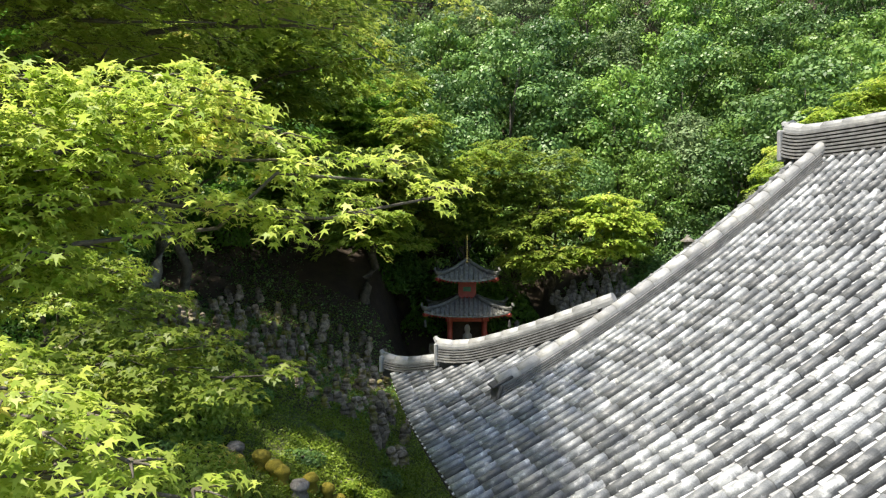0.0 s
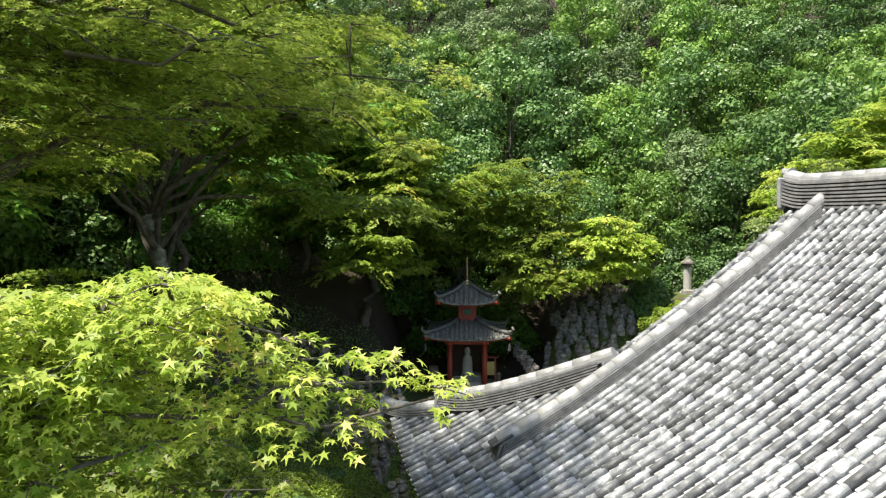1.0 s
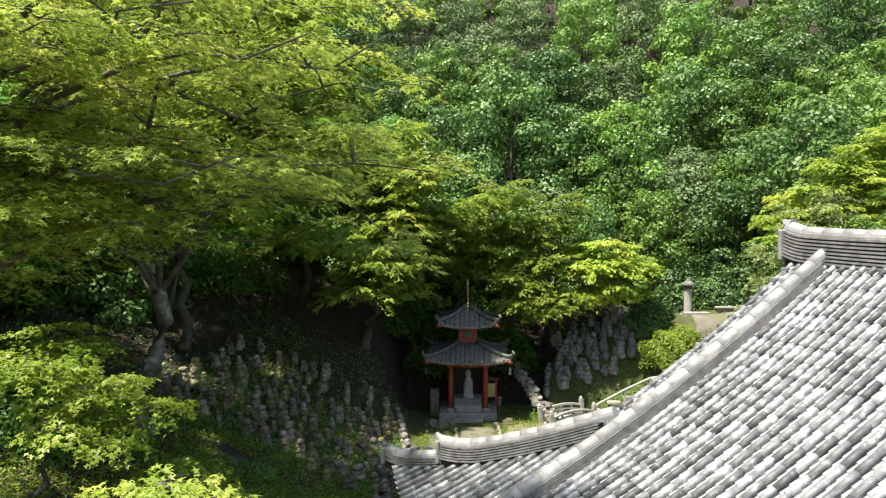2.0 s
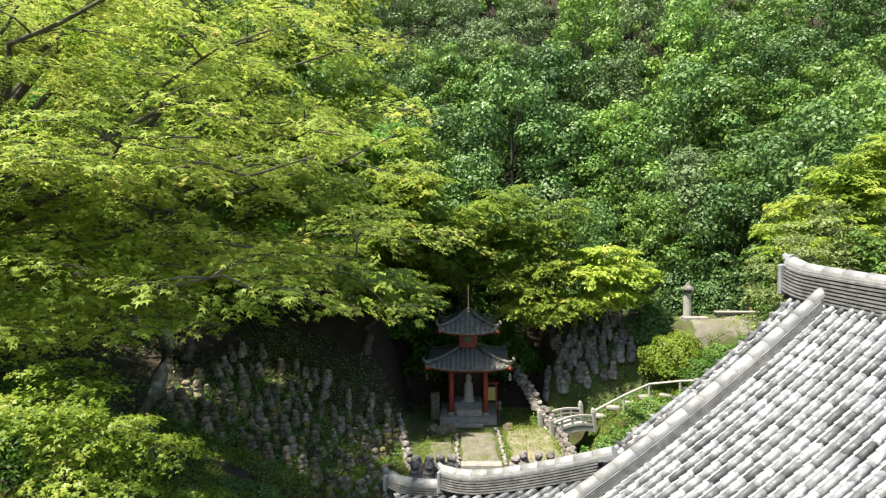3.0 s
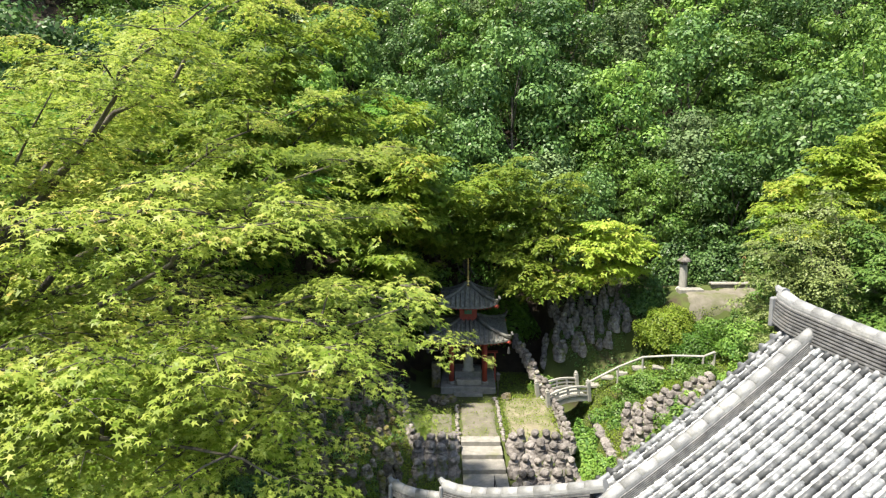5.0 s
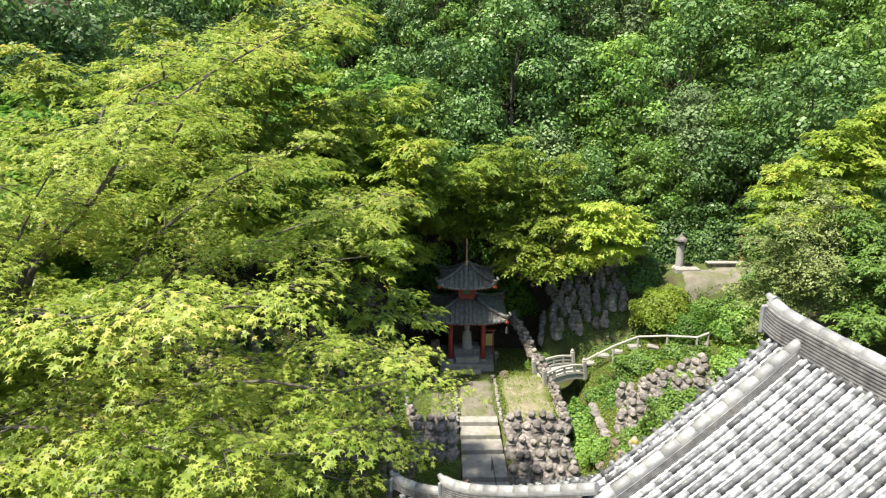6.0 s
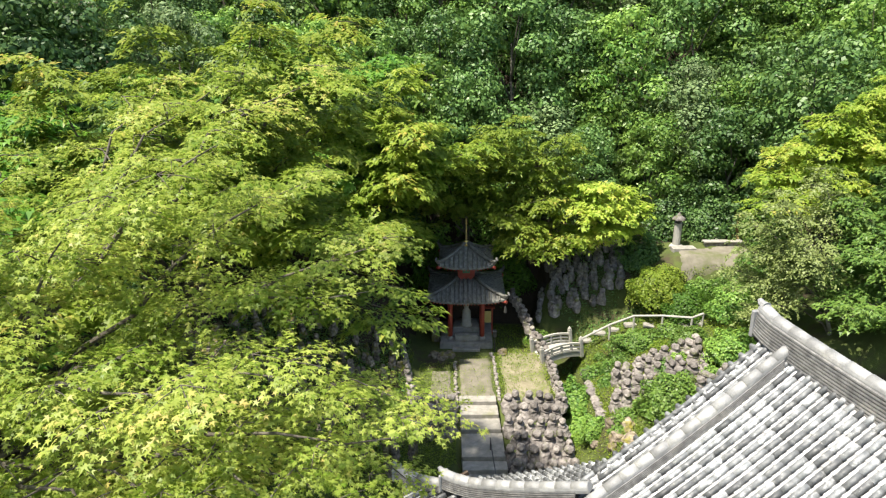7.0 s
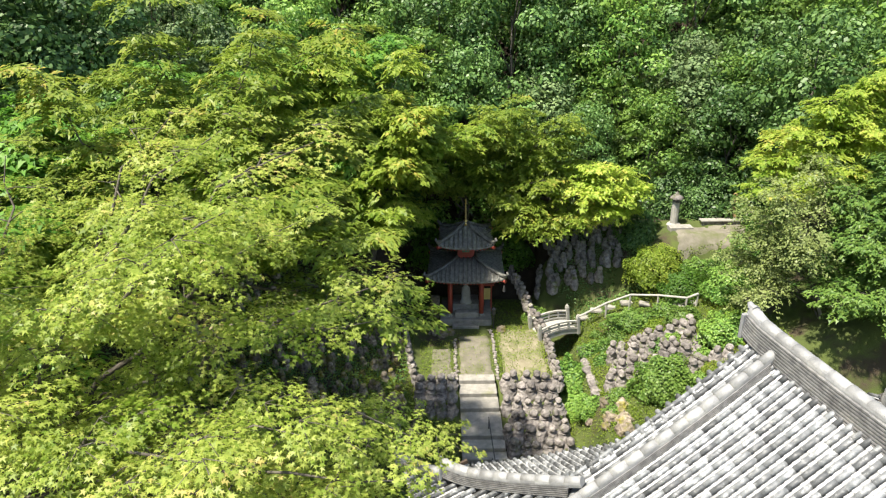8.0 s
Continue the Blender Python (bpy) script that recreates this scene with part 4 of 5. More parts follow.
def pagoda_roof(parent, zc, half, eave, peak, inner, name):
    """A four-sided curved tile roof: rows of round tiles, hip ridges with curled ends, rafters under the eaves."""
    rf = new(name)
    rf.parent = parent

    def pt(side, s, t, up=0.0):
        """s across -1..1, t from the eave 0 to the top 1."""
        r = half + (inner - half) * t
        z = eave + (peak - eave) * (t * 0.62 + 0.38 * t * t) + 0.20 * (abs(s) ** 3) * (1 - t) ** 2
        v = Vector((s * r, -r, z + up))
        return Matrix.Rotation(side * math.pi / 2, 3, "Z") @ v

    for side in range(4):
        bm = bmesh.new()
        N, T = 10, 6
        g = [[[bm.verts.new(pt(side, -1 + 2 * i / N, j / T, d)) for i in range(N + 1)] for j in range(T + 1)] for d in (0, -0.07)]
        for j in range(T):
            for i in range(N):
                bm.faces.new((g[0][j][i], g[0][j][i + 1], g[0][j + 1][i + 1], g[0][j + 1][i]))
                bm.faces.new((g[1][j][i], g[1][j + 1][i], g[1][j + 1][i + 1], g[1][j][i + 1]))
        for i in range(N):
            bm.faces.new((g[0][0][i], g[1][0][i], g[1][0][i + 1], g[0][0][i + 1]))
        part("roof_face", bm, M_PTILE, rf)
        k = int(2 * half / 0.2)
        for i in range(k):
            x = -half + (i + 0.5) * 2 * half / k
            tmax = min(1.0, (half - abs(x)) / (half - inner))
            if tmax < 0.08:
                continue
            bm = bmesh.new()
            pts = []
            for j in range(6):
                t = tmax * j / 5
                r = half + (inner - half) * t
                pts.append(pt(side, max(-1, min(1, x / r)), t, 0.025))
            tube(bm, pts, [0.052] * 6, 6)
            part("cover_tile", bm, M_PTILE, rf, smooth=True)
        # hip ridge and its curled end
        bm = bmesh.new()
        pts = [pt(side, 1, t, 0.09) for t in (-0.02, 0.1, 0.3, 0.55, 0.8, 1.0)]
        tube(bm, pts, [0.085] * 6, 6)
        e = pts[0]
        out = Vector((e.x, e.y, 0)).normalized()
        tube(bm, [pts[1], e + Vector((0, 0, 0.05)), e + out * 0.10 + Vector((0, 0, 0.16)), e + out * 0.05 + Vector((0, 0, 0.27))], [0.08, 0.085, 0.07, 0.04], 6)
        part("hip_ridge", bm, M_PTILE, rf, smooth=True)
        bm = bmesh.new()
        nr = int(2 * half / 0.16)
        for i in range(nr):
            s = -0.97 + 1.94 * (i + 0.5) / nr
            a, b = pt(side, s, 0.02, -0.13), pt(side, s * 0.98, 0.30, -0.13)
            tube(bm, [a, b], [0.035, 0.035], 4)
        tagged(part("rafters", bm, M_RED, rf, "red painted rafters"), kind="stuff")
        bm = bmesh.new()
        c = pt(side, 1, 0.03, -0.15)
        tube(bm, [pt(side, 1, 0.4, -0.18), c, c + Vector((c.x, c.y, 0)).normalized() * 0.08], [0.07, 0.08, 0.085], 6)
        part("corner_beam", bm, M_RED, rf, "red corner beam end")
    return rf


def pagoda():
    P = empty("pagoda", pose(1.08, 28.75, 0.0, 0, 0, -2))
    tagged(P, "small two-storey red pagoda with dark tile roofs and a gilt finial", "pagoda")
    bm = bmesh.new()
    box(bm, 0, 0, 0.10, 2.5, 2.5, 0.44, None, 0.03)
    box(bm, 0, -1.35, 0.02, 1.3, 0.4, 0.24, None, 0.03)
    part("platform", bm, M_STONE2, P)
    for sx in (-1, 1):
        for sy in (-1, 1):
            bm = bmesh.new()
            lathe(bm, [(0.17, 0.30), (0.17, 0.40), (0.12, 0.46)], 10, Matrix.Translation((sx * 0.76, sy * 0.76, 0)))
            part("pillar_base", bm, M_STONE2, P)
            bm = bmesh.new()
            lathe(bm, [(0.115, 0.42), (0.115, 2.5)], 12, Matrix.Translation((sx * 0.76, sy * 0.76, 0)))
            part("pillar", bm, M_RED, P, smooth=True)
    for a in range(4):
        r = Matrix.Rotation(a * math.pi / 2, 4, "Z")
        bm = bmesh.new()
        box(bm, 0, 0, 0, 1, 1, 1, r @ Matrix.Translation((0, -0.76, 2.32)) @ Matrix.Diagonal((1.9, 0.13, 0.18, 1)))
        part("beam", bm, M_RED, P)
    bm = bmesh.new()
    box(bm, 0, 0.74, 1.3, 1.4, 0.06, 1.9)
    part("back_wall", bm, M_DARKWOOD, P)
    for s in (-1, 1):
        bm = bmesh.new()
        box(bm, s * 0.74, 0.35, 1.3, 0.06, 0.75, 1.9)
        part("side_wall", bm, M_DARKWOOD, P)
    bm = bmesh.new()
    box(bm, 0, 0.1, 0.55, 1.25, 1.1, 0.45, None, 0.02)
    part("altar", bm, M_STONE2, P)
    pagoda_roof(P, 0, 1.82, 2.58, 3.22, 0.40, "lower_roof")
    bm = bmesh.new()
    box(bm, 0, 0, 3.6, 0.80, 0.80, 0.9, None, 0.02)
    part("upper_storey", bm, M_RED, P)
    for a in range(4):
        bm = bmesh.new()
        r = Matrix.Rotation(a * math.pi / 2, 4, "Z")
        box(bm, 0, 0, 0, 1, 1, 1, r @ Matrix.Translation((0, -0.41, 3.62)) @ Matrix.Diagonal((0.34, 0.03, 0.2, 1)))
        part("lattice_window", bm, M_GREEN, P, "green lattice window")
    pagoda_roof(P, 0, 1.29, 4.05, 4.82, 0.06, "upper_roof")
    bm = bmesh.new()
    prof_f = [(0.16, 5.10), (0.16, 5.22), (0.09, 5.27), (0.11, 5.33), (0.03, 5.38)]
    for i in range(7):
        z = 5.42 + i * 0.1
        prof_f += [(0.025, z), (0.065 - 0.004 * i, z + 0.02), (0.065 - 0.004 * i, z + 0.05), (0.025, z + 0.07)]
    prof_f += [(0.02, 6.14), (0.06, 6.2), (0.02, 6.27), (0.045, 6.32), (0.004, 6.46)]
    lathe(bm, [(r, (z - 5.1) * 0.97 + 4.76) for r, z in prof_f], 10)
    part("finial", bm, M_GOLD, P, "gilt ringed finial", smooth=True)
    for s in ((-1, -1), (1, -1), (1, 1), (-1, 1)):
        bm = bmesh.new()
        c = Vector((s[0] * 1.78, s[1] * 1.78, 2.42))
        lathe(bm, [(0.02, 0.0), (0.05, -0.08), (0.07, -0.26), (0.075, -0.3)], 8, Matrix.Translation(c))
        part("wind_bell", bm, M_IRON, P, "small bronze wind bell")
        bm = bmesh.new()
        tube(bm, [(s[0] * 1.25, s[1] * 1.25, 4.33), (s[0] * 0.55, s[1] * 0.55, 4.85), (0.02 * s[0], 0.02 * s[1], 5.75)], [0.008] * 3, 4)
        part("stay_chain", bm, M_IRON, P)
    return P


pagoda()


def shrine_figures():
    bm = bmesh.new()
    lathe(bm, [(0.24, 0.0), (0.26, 0.08), (0.2, 0.14), (0.19, 0.5), (0.17, 0.75), (0.08, 0.84), (0.11, 0.92), (0.12, 1.0), (0.09, 1.1), (0.03, 1.16)], 12, Matrix.Diagonal((1, 0.75, 1, 1)))
    ob = part("stone_statue", bm, M_WHITE, smooth=True)
    ob.matrix_basis = pose(1.08, 28.45, 0.77) @ Matrix.Diagonal((1.15, 1.15, 1.1, 1))
    tagged(ob, "pale stone standing statue inside the pagoda", "statue")
    bm = bmesh.new()
    box(bm, 0, 0, 0.55, 0.42, 0.3, 1.25, None, 0.06)
    ob = part("stone_monument", bm, M_STONE_MOSSY_SHADE)
    ob.matrix_basis = pose(-0.42, 28.4, 0.05)
    tagged(ob, "brown weathered stone monument beside the pagoda", "monument")
    B = empty("notice_board", pose(2.12, 29.0, 0.0))
    tagged(B, "small notice board with a faded yellow sheet", "notice board")
    for x in (-0.25, 0.25):
        bm = bmesh.new()
        box(bm, x, 0, 0.75, 0.07, 0.07, 1.5)
        part("post", bm, M_RED, B)
    bm = bmesh.new()
    box(bm, 0, -0.03, 1.0, 0.4, 0.03, 0.6)
    part("sheet", bm, M_GOLD_PAPER, B, "faded yellow sheet")
    bm = bmesh.new()
    box(bm, 0, 0, 1.5, 0.75, 0.25, 0.05)
    part("board_roof", bm, M_RED, B)
    C = empty("offertory_box", pose(1.08, 27.85, 0.33))
    tagged(C, "low grey stone offertory block", "offertory box")
    bm = bmesh.new()
    box(bm, 0, 0, 0.14, 1.1, 0.32, 0.28, None, 0.02)
    part("block", bm, M_STONE2, C)


shrine_figures()


def statue_mesh(seed, tall=1.0, mat=None):
    """A seated stone figure worn to plain shapes, in one skin: lap, shoulders, folded arms and a round head."""
    rng = np.random.default_rng(seed)
    bm = bmesh.new()
    h = 0.56 * tall
    w = rng.uniform(0.20, 0.235)
    hd = rng.uniform(0.66, 0.76)
    lathe(bm, [(w * 0.95, -0.2), (w * 0.98, 0.0), (w * 1.0, h * 0.12), (w * 0.9, h * 0.24), (w * 0.88, h * 0.36), (w * 0.84, h * 0.48), (w * 0.72, h * 0.54), (w * 0.64, h * 0.58), (w * hd * 0.88, h * 0.65), (w * hd, h * 0.76), (w * hd * 0.92, h * 0.88), (w * hd * 0.66, h * 0.97), (w * 0.2, h * 1.01)], 12)
    turn, nod = rng.uniform(-0.4, 0.4), rng.uniform(0.0, 0.04)
    up = rng.uniform(0.3, 0.45)
    for v in bm.verts:
        x, y, z = v.co / w
        t = v.co.z / h
        if t < 0.3:
            v.co.y += w * 0.42 * max(0.0, y) * (1 - t / 0.3)
            v.co.x *= 1.0 + 0.22 * max(0.0, 1 - abs(t - 0.08) / 0.2)
        elif t < 0.6:
            v.co.y *= 0.78
            if y > 0:
                v.co.y += w * 0.34 * math.exp(-((t - up) / 0.07) ** 2) * math.exp(-(x / 0.5) ** 2)
            v.co.x *= 1.0 + 0.12 * math.exp(-((t - 0.42) / 0.1) ** 2)
        elif t > 0.63:
            if y > 0.3 and abs(x) < 0.25 and 0.7 < t < 0.82:
                v.co.y += 0.025
            v.co.y += nod
        v.co.x += 0.02 * turn * max(0, t)
        v.co += noise.noise_vector(v.co * 8 + Vector((seed, 0, 0))) * 0.036
    me = bpy.data.meshes.new("stone_statue")
    bmesh.ops.recalc_face_normals(bm, faces=bm.faces)
    bm.to_mesh(me)
    bm.free()
    me.materials.append(mat or M_STONE)
    return me


STATUES = [statue_mesh(40 + i, 0.9 + 0.04 * i) for i in range(7)]
MOSSY_SHADE = [statue_mesh(60 + i, 0.7 + 0.07 * i, M_STONE_MOSSY_SHADE) for i in range(7)]


def statue(x, y, rng, group, label, s=1.0, face=180, z=None, kinds=STATUES):
    ob = new("stone_statue", rng.choice(kinds))
    zz = ground_z(x, y) if z is None else z
    k = s * rng.uniform(0.85, 1.15)
    ob.matrix_basis = pose(x, y, zz, rng.uniform(-6, 6), rng.uniform(-6, 6), face + rng.uniform(-25, 25)) @ Matrix.Diagonal((k, k, k * rng.uniform(0.9, 1.15), 1))
    return tagged(ob, label, "statue", group)


def statues():
    rng = random.Random(5)
    lab = "weathered grey stone arhat statue with patches of moss"
    jv, jf = [], []
    for j in range(14):
        y = 18.2 + j * 0.62
        for i in range(15):
            x = -2.0 - i * 0.48 + rng.uniform(-0.2, 0.2)
            if y < 18.2 + max(0, (-4.0 - x)) * 0.15 or rng.random() < 0.1:
                continue
            y1, k = y + rng.uniform(-0.25, 0.25), rng.uniform(0.5, 0.9)
            if j < 6:
                statue(x, y1, rng, "statues on the slope", "mossy stone arhat statue, its colour darkened for the shaded slope", k, kinds=MOSSY_SHADE)
                continue
            me, o = rng.choice(MOSSY_SHADE), len(jv)
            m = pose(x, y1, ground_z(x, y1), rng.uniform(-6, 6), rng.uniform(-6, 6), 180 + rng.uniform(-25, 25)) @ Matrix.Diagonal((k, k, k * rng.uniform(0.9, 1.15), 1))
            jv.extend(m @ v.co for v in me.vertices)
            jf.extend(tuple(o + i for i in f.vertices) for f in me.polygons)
    tagged(new("stone_statues", mesh_from("stone_statues", jv, jf, M_STONE_MANY)), "mossy stone arhat statues high up, their colour darkened for the shaded slope", "statues", kind="stuff")
    for i in range(7):
        statue(9.1 + 0.27 * i + rng.uniform(-0.1, 0.1), 20.9 + rng.uniform(-0.2, 0.9), rng, "statues on the brook's bank", "pale grey stone arhat statue in sun", 0.95)
    for i in range(16):
        statue(rng.uniform(-2.2, -1.2), rng.uniform(18.4, 21.6), rng, "statues on the slope", "mossy stone arhat statue, its colour darkened for the shaded slope", 0.9, kinds=MOSSY_SHADE)
    for j in range(6):
        y = 22.45 - j * 0.62
        for i in range(6):
            x = 2.45 + i * 0.42 + (0.2 if j % 2 else 0) - 0.02 * j + rng.uniform(-0.05, 0.05)
            if x > 4.9:
                continue
            statue(x, y, rng, "statues below the terrace", lab, 1.0)
    for j in range(3):
        for i in range(4):
            statue(-1.0 + i * 0.42, 22.4 - j * 0.65, rng, "statues below the terrace", lab, 1.05)
    for i in range(24):
        y = 22.4 + i * 0.34
        statue(4.72 - 0.30 * max(0, y - 26.2) + 0.04 * math.sin(i), y, rng, "statues along the terrace wall", lab, 0.85, z=-0.05 + 0.38 * max(0, y - 26.2))
    for i in range(12):
        statue(-1.25 - 0.06 * i, 22.6 + i * 0.36, rng, "statues along the terrace wall", lab, 0.75)
    for j in range(5):
        for i in range(9):
            x = 6.75 + i * 0.40 + rng.uniform(-0.14, 0.14) + 0.12 * j
            statue(x, 22.0 + j * 0.55 + rng.uniform(-0.22, 0.22), rng, "statues on the brook's bank", "pale grey stone arhat statue in sun", 0.95)
    for j in range(6):
        for i in range(10):
            x = 4.75 + i * 0.42 + rng.uniform(-0.16, 0.16) + 0.08 * j
            statue(x, 28.75 + j * 0.38 + rng.uniform(-0.16, 0.16), rng, "statues under the maple", lab, 0.8)


statues()


def bridge():
    a, b = Vector((4.28, 26.55, 0.02)), Vector((6.15, 27.1, 0.22))
    B = empty("stone_bridge", frame_at(a, b, Vector((0, 0, 1))))
    tagged(B, "small arched pale stone footbridge with carved rails", "bridge")
    ln = (b - a).length

    def arch(t):
        return 0.17 * 4 * t * (1 - t)

    def strip(name, y0, y1, lo, hi):
        bm = bmesh.new()
        rings = []
        for i in range(11):
            t = i / 10
            rings.append([bm.verts.new((t * ln, y, arch(t) + z)) for y, z in ((y0, lo), (y1, lo), (y1, hi), (y0, hi))])
        for r, s in zip(rings, rings[1:]):
            for k in range(4):
                bm.faces.new((r[k], r[(k + 1) % 4], s[(k + 1) % 4], s[k]))
        bm.faces.new(rings[0])
        bm.faces.new(rings[-1][::-1])
        part(name, bm, M_WHITE, B)

    strip("deck", -0.58, 0.58, -0.2, 0.0)
    for s in (-1, 1):
        strip("rail_foot", s * 0.55 - 0.05, s * 0.55 + 0.05, 0.05, 0.13)
        strip("rail_middle", s * 0.55 - 0.035, s * 0.55 + 0.035, 0.24, 0.31)
        strip("rail_top", s * 0.55 - 0.05, s * 0.55 + 0.05, 0.42, 0.50)
        for t in (0.0, 1.0):
            bm = bmesh.new()
            box(bm, t * ln, s * 0.55, 0.25, 0.17, 0.17, 0.9, None, 0.02)
            lathe(bm, [(0.06, 0.70), (0.085, 0.75), (0.02, 0.84)], 8, Matrix.Translation((t * ln, s * 0.55, 0)))
            part("post", bm, M_WHITE, B)
        for t in (0.25, 0.5, 0.75):
            bm = bmesh.new()
            box(bm, t * ln, s * 0.55, arch(t) + 0.22, 0.09, 0.08, 0.42, None, 0.01)
            part("baluster", bm, M_WHITE, B)


bridge()


# ---- right bank ----


def bush(name, x, y, z, rx, ry, rz, n, size, mat, label, seed, shape=LEAF_TRI):
    """A shrub: stems and a leafy dome with an uneven outline."""
    rng = np.random.default_rng(seed)
    ob = empty(name, pose(x, y, z))
    tagged(ob, label, "shrub")
    bm = bmesh.new()
    for i in range(7):
        a = rng.uniform(0, 6.28)
        q = Vector((rx * 0.6 * math.cos(a), ry * 0.6 * math.sin(a), rz * rng.uniform(0.5, 0.85)))
        tube(bm, [(0, 0, -0.25), q * 0.5 + Vector((0, 0, 0.08)), q], [0.03, 0.018, 0.006], 5)
    part("stems", bm, M_BARK, ob)
    d = rng.normal(0, 1, (n, 3))
    d[:, 2] = np.abs(d[:, 2]) - 0.15
    d /= np.linalg.norm(d, axis=1, keepdims=True)
    k = rng.uniform(0, 6.28, 4)
    lump = 1 + 0.13 * np.sin(4 * d[:, 0] + k[0]) * np.cos(5 * d[:, 1] + k[1]) + 0.1 * np.sin(9 * d[:, 0] + 7 * d[:, 2] + k[2])
    rad = (lump * (1 - 0.4 * rng.uniform(0, 1, n) ** 2))[:, None]
    P = d * rad * np.array([rx, ry, rz])
    N = d + rng.normal(0, 0.5, (n, 3)) + np.array([0, 0, 0.4])
    mpart("foliage", leaf_mesh("foliage", P, N, rng.normal(0, 1, (n, 3)), size * rng.uniform(0.7, 1.3, n), shape, mat), ob)
    return ob


def on(x, y):
    return x, y, ground_z(x, y)


bush("clipped_shrub", *on(10.95, 26.4), 1.15, 0.95, 1.25, 7000, 0.08, M_LEAF_DARK, "round clipped dark green shrub", 51)
bush("shrub", *on(10.0, 27.4), 1.5, 1.1, 1.5, 8000, 0.09, M_LEAF_MID, "loose light green shrub above the rail", 52)
bush("low_hedge", *on(8.7, 25.7), 1.5, 0.6, 0.75, 6000, 0.08, M_LEAF_FOR2, "low clipped green hedge along the rail", 53)
bush("low_hedge", *on(10.4, 24.6), 0.9, 0.6, 0.6, 3500, 0.08, M_LEAF_FOR2, "low clipped green hedge along the rail", 59)
bush("shrub", *on(8.3, 20.6), 1.15, 0.95, 1.4, 6000, 0.10, M_LEAF_FOR2, "rounded green shrub with reddish tips by the brook", 54)
bush("shrub", *on(5.8, 21.4), 0.65, 0.5, 0.75, 3000, 0.07, M_LEAF_FOR2, "small bright green shrub beside the brook", 55)
bush("brook_weeds", *on(5.6, 24.2), 0.75, 1.4, 1.25, 4500, 0.14, M_LEAF_FOR2, "tall green weeds growing in the brook", 56)
bush("brook_weeds", *on(5.5, 22.6), 0.6, 0.8, 0.9, 2500, 0.14, M_LEAF_FOR2, "green weeds growing in the brook", 57)
bush("shrub", *on(9.6, 29.6), 1.2, 1.0, 1.6, 5000, 0.11, M_LEAF_FOR, "green shrub under the maples", 58)
maple("maple_tree", on(-7.8, 12.2), (-7.4, 12.0, 4.6),
      [(-5.8, 11.4, 5.0, 0.8), (-6.8, 10.8, 5.5, 0.8), (-7.6, 12.8, 5.8, 0.9), (-6.2, 12.4, 4.8, 0.8), (-5.2, 12.0, 4.2, 0.7), (-8.4, 11.2, 5.6, 0.8), (-5.6, 10.6, 4.2, 0.7)],
      M_LEAF_MID, "bushy green maple sapling on the grassy slope", 26, density=420, size=0.075, shape=LEAF_FOUR, trunk_r=0.07, pads_per=4, start=0.35, loose=0.4)
bush("shrub", *on(-5.6, 13.2), 1.4, 1.2, 1.3, 6000, 0.085, M_LEAF_MID, "low green shrub on the grassy slope", 82, LEAF_SPRIG)
bush("shrub", *on(-9.2, 14.2), 1.8, 1.5, 2.2, 7000, 0.09, M_LEAF_DARK, "dark green shrub on the slope", 83, LEAF_SPRIG)
bush("shrub", *on(-4.2, 10.8), 1.0, 0.9, 0.8, 4000, 0.07, M_LEAF_MID, "low green shrub on the grassy slope", 84, LEAF_SPRIG)
for k, (bx, by, bs) in enumerate(((-15.5, 31.0, 2.4), (-12.5, 29.5, 2.2), (-10.0, 31.0, 2.4), (-7.6, 31.6, 2.2), (-5.0, 31.8, 2.0), (-2.6, 31.6, 2.0), (0.2, 32.0, 2.2), (2.8, 32.0, 2.0), (-13.5, 25.5, 2.0), (-15.0, 20.5, 2.2), (-9.3, 28.4, 2.2), (-11.6, 28.0, 2.2))):
    bush("shrub", *on(bx, by), bs, 1.5, bs * 1.1, 5000, 0.15, M_LEAF_DARK, "dark green undergrowth below the trees", 90 + k)
bush("shrub", *on(13.4, 30.4), 1.6, 1.2, 2.2, 6000, 0.12, M_LEAF_FOR, "dense green shrub behind the landing", 62)
bush("shrub", *on(15.6, 29.6), 1.6, 1.2, 2.4, 6000, 0.12, M_LEAF_FOR2, "dense green shrub behind the landing", 63)
bush("shrub", *on(11.6, 31.0), 1.4, 1.0, 2.4, 5000, 0.12, M_LEAF_FOR, "dense green shrub under the hillside trees", 64)
bush("shrub", *on(14.6, 26.6), 1.5, 1.1, 1.6, 6000, 0.11, M_LEAF_FOR2, "light green shrub beside the landing", 65)
bush("shrub", *on(12.6, 25.2), 1.3, 1.0, 1.3, 5000, 0.10, M_LEAF_FOR2, "light green shrub near the rail", 66)
bush("shrub", *on(11.2, 22.2), 1.2, 0.9, 1.0, 4500, 0.10, M_LEAF_FOR2, "low green shrub near the hall", 60)
bush("fern_bank", *on(4.5, 28.2), 0.6, 0.6, 0.6, 2500, 0.09, M_LEAF_FOR2, "green ferns beside the terrace wall", 61)


def bank_rail():
    R = empty("path_rail", pose(8.6, 26.4, 1.2))
    tagged(R, "weathered pale wooden handrail on short posts", "handrail")
    o = Vector((8.6, 26.4, 1.2))
    pts = [Vector((6.3, 26.7, 0.85)), Vector((7.6, 26.8, 1.5)), Vector((8.57, 26.5, 2.05)), Vector((9.6, 25.8, 2.35)), Vector((10.6, 25.1, 2.55)), Vector((11.1, 25.2, 2.7))]
    bm = bmesh.new()
    tube(bm, [p - o for p in pts], [0.05] * len(pts), 7)
    part("rail", bm, M_WHITE, R)
    for p in pts[1:]:
        bm = bmesh.new()
        tube(bm, [p - o, Vector((p.x, p.y, ground_z(p.x, p.y) - 0.2)) - o], [0.045, 0.05], 7)
        part("post", bm, M_WHITE, R)


